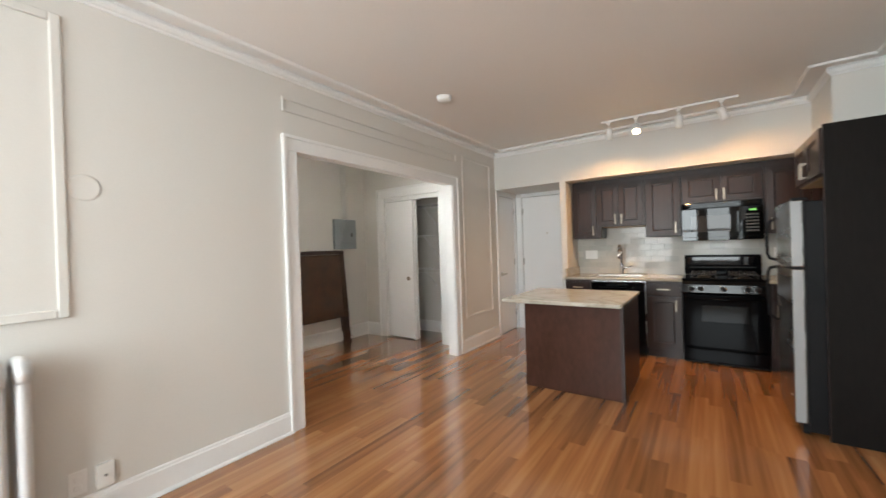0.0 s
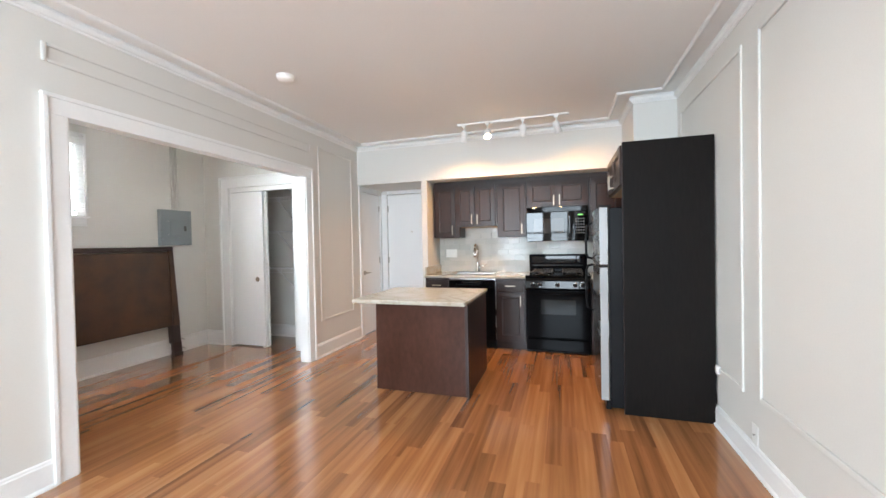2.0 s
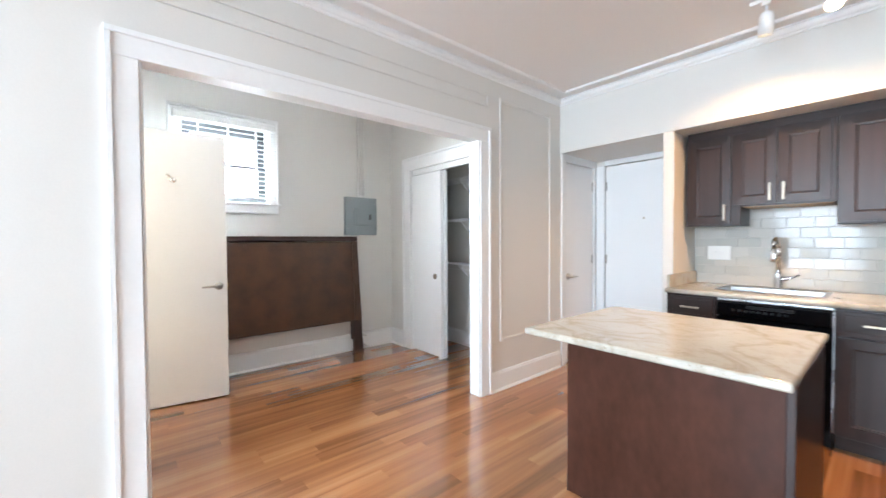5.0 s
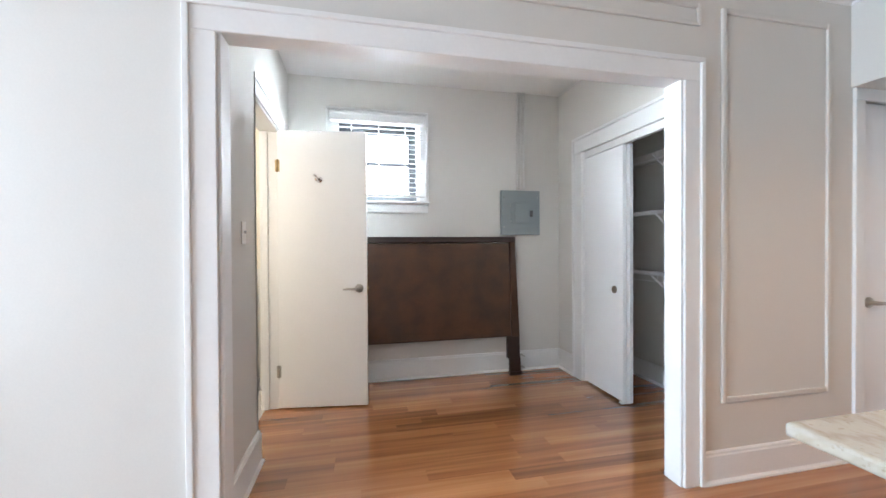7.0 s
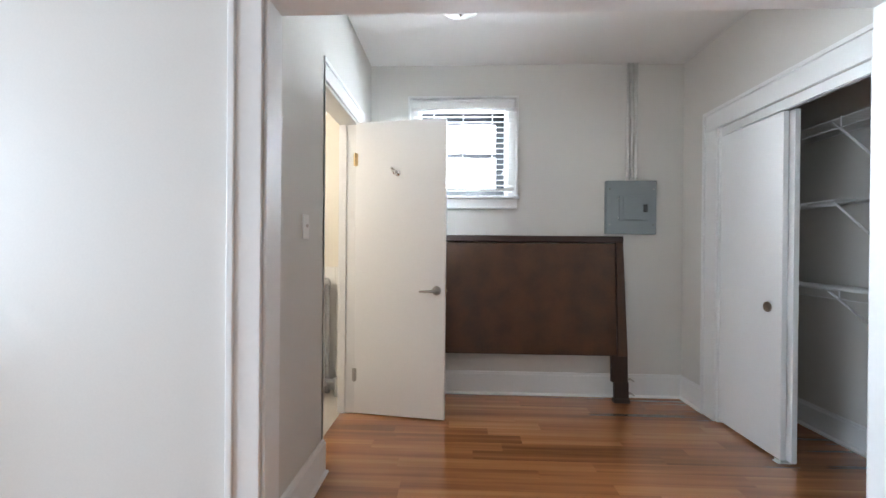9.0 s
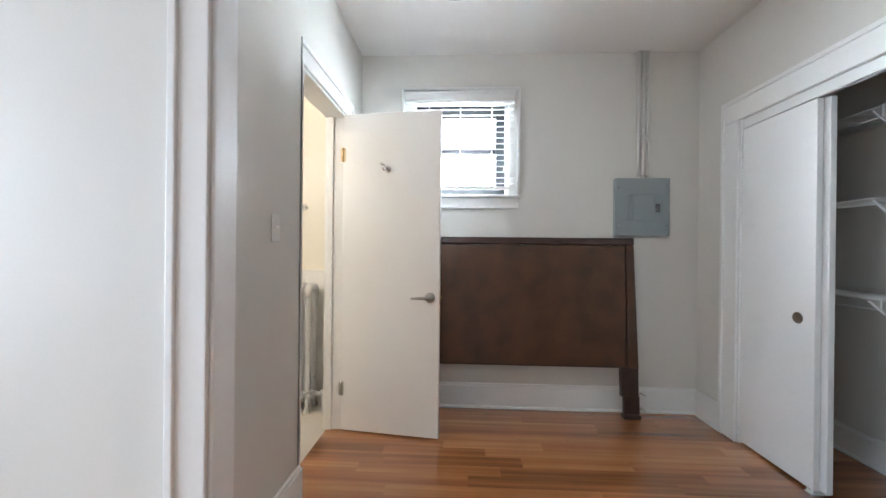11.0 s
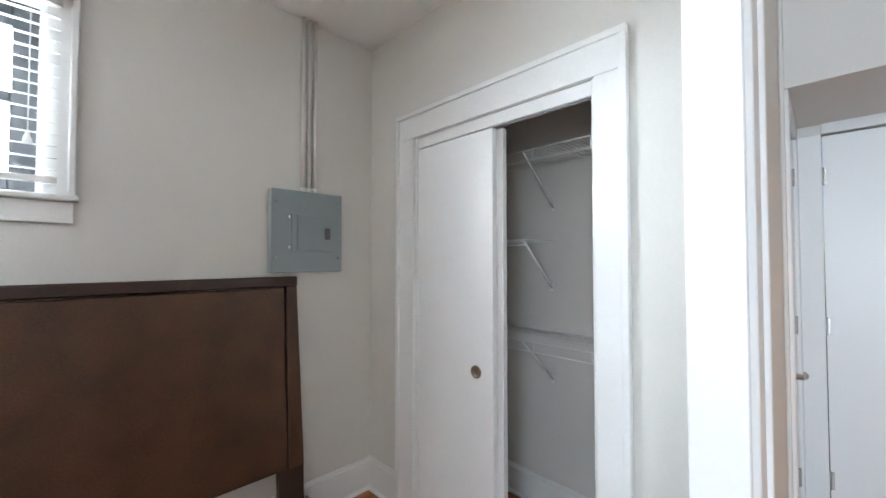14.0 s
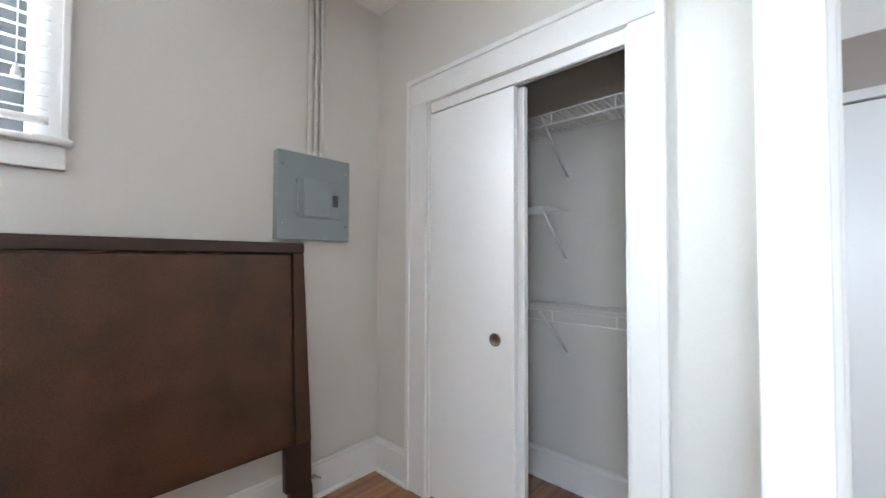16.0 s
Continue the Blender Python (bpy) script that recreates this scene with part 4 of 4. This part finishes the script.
cabinet(pose(0.316, UF, 1.728), 0.734, YK - UF - 0.002, UT - 1.728, [("door", 0.018, 0.360, 0.014, 0.322, 0.332, 0.085), ("door", 0.372, 0.714, 0.014, 0.322, 0.400, 0.085)], "double-door espresso cabinet over the microwave", G)
cabinet(pose(1.052, UF, 1.36), XE - 1.054, YK - UF - 0.002, UT - 1.36, [("door", 0.025, 0.355, 0.014, 0.69, 0.060, 0.10), ("door", 0.365, 0.69, 0.014, 0.69, 0.60, 0.10)], "espresso corner wall cabinet beside the fridge", G)
f = thing("cabinet_filler", pose(-0.925, UF + 0.02, UT), "dark filler strip between cabinets and bulkhead", "filler")
part("strip", boxes((0, XE + 0.92, 0.0, 0.03, 0, ZSOF - UT - 0.002)), ESPRESSO_H, f)

BF = 4.668
cabinet(pose(-0.948, BF, 0), 0.322, YK - BF - 0.002, 0.865, [("drawer", 0.022, 0.308, 0.70, 0.850, 0.165, 0.775), ("door", 0.022, 0.308, 0.115, 0.685, 0.275, 0.60)], "narrow espresso base cabinet with a drawer", "base cabinets", 0.10)
cabinet(pose(-0.036, BF, 0), 0.352, YK - BF - 0.002, 0.865, [("drawer", 0.016, 0.336, 0.705, 0.850, 0.176, 0.778), ("door", 0.016, 0.336, 0.125, 0.692, 0.296, 0.60)], "espresso base cabinet with a drawer beside the stove", "base cabinets", 0.10)
cabinet(pose(1.048, BF, 0), XE - 1.05, YK - BF - 0.002, 0.865, [("drawer", 0.020, 0.345, 0.705, 0.850, 0.18, 0.778), ("door", 0.020, 0.345, 0.125, 0.692, 0.055, 0.60), ("door", 0.355, 0.69, 0.125, 0.85, 0.40, 0.60)], "espresso corner base cabinet behind the fridge", "base cabinets", 0.10)
cabinet(pose(1.182, 4.02, 1.709, 0, 0, -90), 0.846, XE - 1.184, 0.318, [("door", 0.018, 0.415, 0.012, 0.304, 0.385, 0.085), ("door", 0.425, 0.826, 0.012, 0.304, 0.455, 0.085)], "double-door espresso cabinet above the fridge", "wall cabinets", raw=True)
ep = thing("fridge_end_panel", pose(1.178, 3.150, 0), "tall dark end panel beside the fridge", "end panel")
part("panel", boxes((0, XE - 1.178 - 0.012, 0, 0.020, 0, 2.028), bevel=0.0015), PANELBLACK, ep)
part("edge_strip", boxes((-0.004, 0.0, -0.001, 0.0205, 0.0, 2.028)), ESPRESSO, ep)

# counters
def slab(dims, cut=None):
    x0, x1, y0, y1, z0, z1 = dims
    if not cut:
        return soften(bx(bmesh.new(), *dims), 0.006, 3)
    a, b, c, d = cut
    return boxes((x0, a, y0, y1, z0, z1), (b, x1, y0, y1, z0, z1), (a, b, y0, c, z0, z1), (a, b, d, y1, z0, z1))


SK = (-0.665, -0.10, 4.80, 5.16)
ct = thing("countertop", pose(0, 0, 0), "cream granite countertop with a sink cut-out and side splash", "countertop")
bm = slab((-0.948, 0.317, 4.632, YK - 0.012, 0.866, 0.900), SK)
join(bm, sweep(bmesh.new(), [(-0.948, 4.633, 0.883), (0.317, 4.633, 0.883)], 0.0168, 12))
part("slab", bm, GRANITE, ct)
part("side_splash", boxes((-0.948, -0.928, 4.66, YK - 0.013, 0.9005, 1.0), bevel=0.003), GRANITE, ct)
ct2 = thing("countertop", pose(0, 0, 0), "cream granite countertop between stove and corner", "countertop")
part("slab", slab((1.046, XE - 0.002, 4.632, YK - 0.012, 0.866, 0.900)), GRANITE, ct2)

# sink and faucet
sink = thing("sink", pose(0, 0, 0.9), "stainless steel drop-in sink with a thin rim", "sink")
a, b, c, d = SK
bm = bmesh.new()
loops = []
for off, z in ((-0.018, 0.0015), (-0.016, 0.004), (0.004, 0.004), (0.012, -0.004), (0.020, -0.10), (0.045, -0.125), (0.14, -0.130)):
    loops.append([bm.verts.new(p) for p in ((a + off, c + off, z), (b - off, c + off, z), (b - off, d - off, z), (a + off, d - off, z))])
for p, q in zip(loops, loops[1:]):
    for k in range(4):
        bm.faces.new((p[k], p[(k + 1) % 4], q[(k + 1) % 4], q[k]))
bm.faces.new(loops[-1])
part("basin", bm, SINKSTEEL, sink)
part("drain", lathe(bmesh.new(), [(0.045, -0.1295), (0.042, -0.126), (0.030, -0.128), (0, -0.1285)], 20, pose((a + b) / 2, (c + d) / 2, 0)), CHROME, sink)
fc = thing("faucet", pose(-0.375, 5.205, 0.900) @ Matrix.Scale(1.1, 4), "chrome pull-down gooseneck kitchen faucet", "faucet")
part("base", lathe(bmesh.new(), [(0.030, 0), (0.031, 0.006), (0.024, 0.012), (0.022, 0.10), (0.020, 0.11), (0, 0.11)], 24), CHROME, fc)
part("neck", sweep(bmesh.new(), [(0, 0, 0.10), (0, 0, 0.26)] + arc((0, -0.075, 0.27), 0.075, 0, 165, 12, "yz"), 0.0150, 14), CHROME, fc)
part("spray_head", sweep(bmesh.new(), [(0, -0.149, 0.285), (0, -0.157, 0.245), (0, -0.160, 0.19), (0, -0.160, 0.185)], [0.014, 0.016, 0.019, 0.015], 14), CHROME, fc)
part("lever", sweep(bmesh.new(), [(0.018, 0, 0.065), (0.045, 0, 0.068), (0.06, 0, 0.075), (0.11, -0.01, 0.098)], [0.014, 0.014, 0.010, 0.006], 10), CHROME, fc)

plate("light_switch", pose(-0.768, YK - 0.009, 1.157), "white double switch plate on the backsplash", "switch", "switch", 2)
plate("wall_outlet", pose(1.235, YK - 0.009, 1.15), "white outlet on the backsplash beside the stove", "outlet", "outlet", 2)

# dishwasher
dw = thing("dishwasher", pose(-0.622, BF - 0.02, 0), "black built-in dishwasher under the counter", "dishwasher")
part("tub", boxes((0.004, 0.578, 0.045, 0.60, 0.02, 0.745)), BLACKPLASTIC, dw)
part("door", soften(bx(bmesh.new(), 0.002, 0.580, -0.005, 0.040, 0.115, 0.735), 0.006, 2), BLACKGLOSS, dw)
cp = part("control_panel", soften(bx(bmesh.new(), 0.002, 0.580, -0.018, 0.040, 0.742, 0.845), 0.010, 3), SATINBLACK, dw)
part("button_row", boxes(*[(0.09 + 0.034 * k, 0.112 + 0.034 * k, -0.0205, -0.016, 0.780, 0.796) for k in range(9)], bevel=0.002), BLACKPLASTIC, cp)
part("handle", boxes((0.17, 0.41, -0.030, -0.015, 0.805, 0.826), bevel=0.006, seg=2), BLACKPLASTIC, cp)
part("trim_strip", boxes((0.002, 0.580, -0.004, 0.030, 0.848, 0.8635), bevel=0.002), STEEL, dw, "bright steel trim under the counter")
part("side_strip", boxes((0.581, 0.5855, -0.006, 0.03, 0.12, 0.845)), STEEL, dw)
part("toe_panel", boxes((0.004, 0.578, 0.06, 0.08, 0.0, 0.11)), BLACKPLASTIC, dw)

# stove
st = thing("gas_stove", pose(0.321, 4.660, 0), "black gas range with five knobs and cast-iron grates", "stove")
SW = 0.720
part("body", boxes((0.002, SW - 0.002, 0.0, 0.62, 0.015, 0.880), bevel=0.003), BLACKGLOSS, st)
part("cooktop", soften(bx(bmesh.new(), 0, SW, -0.012, 0.56, 0.880, 0.905), 0.008, 3), BLACKGLOSS, st)
bm = bmesh.new()
pf = [(-0.030, 0.735), (-0.040, 0.760), (-0.034, 0.840), (-0.006, 0.8795), (0.0, 0.8795), (0.0, 0.735)]
va, vb = ([bm.verts.new((x, y, z)) for y, z in pf] for x in (0.0, SW))
bm.faces.new(va), bm.faces.new(list(reversed(vb)))
for k in range(len(pf)):
    bm.faces.new((va[k], vb[k], vb[(k + 1) % len(pf)], va[(k + 1) % len(pf)]))
cp = part("control_panel", bm, SATINBLACK, st)
for x in (0.085, 0.165, 0.36, 0.555, 0.635):
    kn = part("knob", lathe(bmesh.new(), [(0, 0.030), (0.017, 0.029), (0.021, 0.024), (0.023, 0.004), (0.026, 0.003), (0.026, 0), (0, 0)], 22, pose(x, -0.037, 0.798, 86)), BLACKPLASTIC, cp)
    part("bezel", lathe(bmesh.new(), [(0.026, 0.0), (0.0278, 0.0005), (0.0278, 0.002), (0.026, 0.002)], 22, pose(x, -0.0355, 0.798, 86)), STEEL, kn, "thin steel knob ring")
od = part("oven_door", soften(bx(bmesh.new(), 0.004, SW - 0.004, -0.035, -0.001, 0.180, 0.722), 0.008, 3), BLACKGLOSS, st)
part("door_window", soften(bx(bmesh.new(), 0.170, 0.560, -0.0375, -0.034, 0.455, 0.625), 0.002, 1), OVENGLASS, od, "smoked oven window")
part("door_handle", sweep(sweep(sweep(bmesh.new(), [(0.03, -0.070, 0.695), (0.36, -0.078, 0.695), (SW - 0.03, -0.070, 0.695)], 0.013, 12), [(0.05, -0.030, 0.695), (0.05, -0.070, 0.695)], 0.011, 10), [(SW - 0.05, -0.030, 0.695), (SW - 0.05, -0.070, 0.695)], 0.011, 10), BLACKGLOSS, od)
dr = part("storage_drawer", soften(bx(bmesh.new(), 0.004, SW - 0.004, -0.028, -0.001, 0.030, 0.168), 0.007, 3), BLACKGLOSS, st)
part("drawer_lip", boxes((0.02, SW - 0.02, -0.040, -0.025, 0.148, 0.164), bevel=0.005, seg=2), BLACKGLOSS, dr)
part("bottom_trim", boxes((0.01, SW - 0.01, -0.02, -0.002, 0.010, 0.026), bevel=0.002), BLACKPLASTIC, st)
bg = part("backguard", soften(bx(bmesh.new(), 0.0, SW, 0.565, 0.628, 0.905, 1.135), 0.010, 3), BLACKGLOSS, st)
part("backguard_panel", soften(bx(bmesh.new(), 0.03, SW - 0.03, 0.560, 0.568, 1.02, 1.11), 0.002, 1), BLACKGLASS, bg)
part("vent_slot", boxes((0.05, SW - 0.05, 0.5625, 0.566, 0.985, 0.997)), BLACKMATT, bg)
for x in (0.19, 0.53):
    for y in (0.12, 0.40):
        bu = part("burner", lathe(bmesh.new(), [(0.062, 0.905), (0.060, 0.910), (0.045, 0.913), (0.045, 0.922), (0.034, 0.925), (0, 0.926)], 24, pose(x, y, 0)), BLACKMATT, st, "burner with a cast-iron cap")
        part("bowl_ring", lathe(bmesh.new(), [(0.075, 0.9055), (0.082, 0.910), (0.088, 0.9055)], 24, pose(x, y, 0)), CHROME, bu, "bright drip ring")
        bm = boxes((x - 0.115, x + 0.115, y - 0.115, y - 0.105, 0.940, 0.952), (x - 0.115, x + 0.115, y + 0.105, y + 0.115, 0.940, 0.952), (x - 0.115, x - 0.105, y - 0.105, y + 0.105, 0.940, 0.952), (x + 0.105, x + 0.115, y - 0.105, y + 0.105, 0.940, 0.952), (x - 0.105, x - 0.03, y - 0.005, y + 0.005, 0.942, 0.957), (x + 0.03, x + 0.105, y - 0.005, y + 0.005, 0.942, 0.957), (x - 0.005, x + 0.005, y - 0.105, y - 0.03, 0.942, 0.957), (x - 0.005, x + 0.005, y + 0.03, y + 0.105, 0.942, 0.957),
                   *[(x + sx * 0.110 - 0.006, x + sx * 0.110 + 0.006, y + sy * 0.110 - 0.006, y + sy * 0.110 + 0.006, 0.905, 0.941) for sx in (-1, 1) for sy in (-1, 1)], bevel=0.002)
        part("grate", bm, BLACKMATT, st, "cast-iron pan grate")

# microwave
mw = thing("microwave", pose(0.324, 4.905, 1.305), "black over-the-range microwave under the cabinet", "microwave")
MW = 0.718
part("body", boxes((0, MW, 0.03, YK - 4.905 - 0.014, 0.0, 0.418), bevel=0.004), BLACKPLASTIC, mw)


def bowed(x0, x1, z0, z1, out, back, n=10):
    """A slab whose front bows out across the microwave's width."""
    bm = bmesh.new()
    front = [(x0 + (x1 - x0) * k / n) for k in range(n + 1)]
    pts = [(x, -out - 0.014 * (1 - (2 * x / MW - 1) ** 2)) for x in front] + [(x1, back), (x0, back)]
    lo, hi = ([bm.verts.new((x, y, z)) for x, y in pts] for z in (z0, z1))
    bm.faces.new(lo), bm.faces.new(list(reversed(hi)))
    for k in range(n, len(pts)):
        bm.faces.new((lo[k], lo[(k + 1) % len(pts)], hi[(k + 1) % len(pts)], hi[k]))
    skin = [[bm.verts.new((x, y, z)) for x, y in pts[:n + 1]] for z in (z0, z1)]
    for k in range(n):
        bm.faces.new((skin[0][k], skin[0][k + 1], skin[1][k + 1], skin[1][k])).smooth = True
    return bm


md = part("door", bowed(0.0, 0.540, 0.040, 0.350, 0.0, 0.030), MICROBLACK, mw)
part("door_window", bowed(0.085, 0.440, 0.095, 0.275, 0.0025, 0.01), GREYGLASS, md, "smoked microwave window")
part("door_handle", boxes((0.492, 0.516, -0.046, -0.010, 0.085, 0.305), bevel=0.008, seg=3), MICROBLACK, md)
mc = part("control_panel", bowed(0.543, MW, 0.040, 0.350, 0.0, 0.030), MICROBLACK, mw)
part("display", boxes((0.600, 0.655, -0.0125, -0.001, 0.305, 0.322)), GREENLED, mc, "small green lit display")
for i in range(4):
    for j in range(6):
        part("key", boxes((0.572 + 0.028 * i, 0.590 + 0.028 * i, -0.0125 + 0.0026 * i, -0.001, 0.085 + 0.034 * j, 0.103 + 0.034 * j)), KEYGREY, mc)
vg = part("vent_grille", soften(bx(bmesh.new(), 0.0, MW, 0.002, 0.030, 0.354, 0.418), 0.006, 2), MICROBLACK, mw)
part("louvre", boxes(*[(0.02, MW - 0.02, -0.012, 0.004, 0.362 + 0.013 * k, 0.368 + 0.013 * k) for k in range(4)], bevel=0.001), BLACKGLOSS, vg)
part("bottom_edge", bowed(0.0, MW, 0.004, 0.037, -0.004, 0.040, 14), MICROBLACK, mw)

# fridge
fr = thing("fridge", pose(1.002, 3.180, 0), "top-freezer fridge with stainless doors and black sides", "fridge")
FW = 0.66
part("cabinet_body", boxes((0.082, 0.735, 0.0, FW, 0.03, 1.548), bevel=0.004), BLACKPLASTIC, fr)
part("base_grille", boxes((0.05, 0.085, 0.01, FW - 0.01, 0.012, 0.075), bevel=0.003), BLACKPLASTIC, fr)
for nm, z0, z1, h0, h1 in (("freezer_door", 1.118, 1.556, 1.14, 1.47), ("fridge_door", 0.082, 1.100, 0.66, 1.085)):
    bm = bmesh.new()
    n = 8
    fa = [(0.012 * (2 * i / n - 1) ** 2, FW * i / n) for i in range(n + 1)]
    pts = [(x, y) for x, y in fa] + [(0.072, FW), (0.072, 0)]
    lo, hi = ([bm.verts.new((x, y, z)) for x, y in pts] for z in (z0, z1))
    bm.faces.new(lo), bm.faces.new(list(reversed(hi)))
    for k in range(len(pts)):
        bm.faces.new((lo[k], lo[(k + 1) % len(pts)], hi[(k + 1) % len(pts)], hi[k]))
    soften(bm, 0.004, 2)
    dd = part(nm, bm, STEEL, fr, "brushed stainless door")
    part("door_edge", boxes((0.014, 0.066, -0.0035, 0.001, z0 + 0.004, z1 - 0.004)), SILVER, dd, "silver painted door edge")
    part("gasket", boxes((0.0725, 0.0815, 0.008, FW - 0.008, z0 + 0.01, z1 - 0.01)), BLACKMATT, dd)
    s = 1 if nm == "freezer_door" else -1
    a0, a1 = (h0, h1) if s > 0 else (h1, h0)
    part("handle", sweep(bmesh.new(), [(0.006, FW - 0.05, a0), (-0.035, FW - 0.05, a0 + s * 0.01), (-0.050, FW - 0.05, a0 + s * 0.05), (-0.052, FW - 0.05, (a0 + a1) / 2), (-0.046, FW - 0.05, a1 - s * 0.04), (0.004, FW - 0.05, a1)], [0.012, 0.012, 0.011, 0.011, 0.011, 0.009], 10), BLACKPLASTIC, dd, "dark grey door handle")
part("hinge_cover", boxes((0.02, 0.10, 0.01, 0.06, 1.5565, 1.575), bevel=0.003), BLACKPLASTIC, fr)
part("hinge_cover", boxes((0.02, 0.075, 0.004, 0.05, 1.1005, 1.1175), bevel=0.003), BLACKPLASTIC, fr)

# island
isl = thing("kitchen_island", pose(0, 0, 0), "dark veneered kitchen island with an overhanging granite top", "kitchen island")
part("body", boxes((-0.868, -0.022, 3.152, 3.93, 0.0, 0.789), bevel=0.0025), ISLAND, isl)
part("front_panel", boxes((-0.872, -0.045, 3.147, 3.1515, 0.004, 0.788), bevel=0.001), ISLAND, isl)
part("corner_post", boxes((-0.045, -0.018, 3.146, 3.934, 0.0, 0.788), bevel=0.002), ESPRESSO, isl)
part("base_strip", boxes((-0.873, -0.868, 3.146, 3.93, 0.0, 0.09)), ESPRESSO, isl)
part("top", soften(bx(bmesh.new(), -1.042, -0.010, 3.018, 3.990, 0.7895, 0.824), 0.010, 3), GRANITE, isl, "polished cream granite top")

# ---------------------------------------------------------------- floor boards and tiles
floor = structure("floor", boxes((XB, XE, YS, YA, -0.06, -0.012), (BX, XB, 1.335, CY, -0.06, -0.012)), SUB, "glossy strand-woven hardwood floor in varied amber browns", "floor")
plank_meshes = {}
BWID = 0.095
rng = random.Random(11)


def board_bm(ln):
    bm = bx(bmesh.new(), -BWID / 2 + 0.00004, BWID / 2 - 0.00004, -ln / 2 + 0.00004, ln / 2 - 0.00004, -0.0118, 0.0)
    return bm


def lay(x, y0, y1, rest):
    y = y0
    first = True
    while y < y1 - 1e-6:
        ln = rng.choice((0.62, 0.80, 0.95, 1.10, 1.30))
        if first:
            ln *= rng.choice((0.35, 0.55, 0.75, 1.0))
            first = False
        if y + ln > y1 - 0.12:
            ln = y1 - y
        ln = round(ln, 3)
        c = y + ln / 2
        if y + ln < 0.95:
            join(rest, board_bm(ln), Matrix.Translation((x, c, 0)))
        else:
            if ln not in plank_meshes:
                bm = board_bm(ln)
                me = bpy.data.meshes.new("plank")
                bm.to_mesh(me)
                bm.free()
                me.materials.append(PLANK)
                plank_meshes[ln] = me
            ob = new("plank", plank_meshes[ln])
            ob.parent = floor
            ob.location = (x, c, 0)
        y += ln


rest = bmesh.new()
x = XE - BWID / 2
while x > XW - BWID / 2 + 0.01:
    lay(x, YS, 4.735 if x > -1.0 else YA, rest)
    x -= BWID
while x > BX - 0.02:
    if x > -2.10:
        lay(x, OY0 - 0.0, OY1, rest)
    else:
        lay(x, BY0 if (x > BDX1 or x < BDX0) else 1.335, CY, rest)
    x -= BWID
tagged(part("plank_rest", rest, PLANK_REST, floor), kind="stuff")

grout = part("grout_bed", boxes((-0.948, XE - 0.002, YK - 0.005, YK - 0.0005, 0.9005, 1.512)), GROUT, wall_kitchen)
TWD, THT = 0.152, 0.0762
tm = {}


def tile(x0, x1, z0):
    w = round(x1 - x0, 3)
    if w < 0.012:
        return
    if w not in tm:
        bm = bx(bmesh.new(), 0, w, -0.005, 0, 0, THT - 0.003)
        front = [e for e in bm.edges if all(abs(v.co.y + 0.005) < 1e-6 for v in e.verts)]
        bmesh.ops.bevel(bm, geom=front, offset=0.0016, segments=1, affect="EDGES")
        bmesh.ops.recalc_face_normals(bm, faces=bm.faces)
        me = bpy.data.meshes.new("tile")
        bm.to_mesh(me)
        bm.free()
        me.materials.append(TILE)
        tm[w] = me
    ob = new("tile", tm[w])
    ob.parent = wall_kitchen
    ob.matrix_local = pose(x0, YK - 0.0045, z0, rng.uniform(-1.6, 1.6), 0, rng.uniform(-0.9, 0.9))


for r in range(8):
    z0 = 0.902 + r * THT
    x0 = -0.948 - (0.076 if r % 2 else 0.0)
    while x0 < XE - 0.02:
        tile(max(x0, -0.946), min(x0 + TWD - 0.003, XE - 0.004), z0)
        x0 += TWD

bt = {}
for j in range(7):
    for i in range(10):
        if "t" not in bt:
            bm = bx(bmesh.new(), 0, 0.005, 0.001, 0.149, 0.001, 0.149)
            soften(bm, 0.0012, 1)
            me = bpy.data.meshes.new("tile")
            bm.to_mesh(me)
            bm.free()
            me.materials.append(OPAL)
            bt["t"] = me
        ob = new("tile", bt["t"])
        ob.parent = wall_bath
        ob.location = (BX + 0.0055, 1.305 - 0.15 * (i + 1), 0.15 * j)
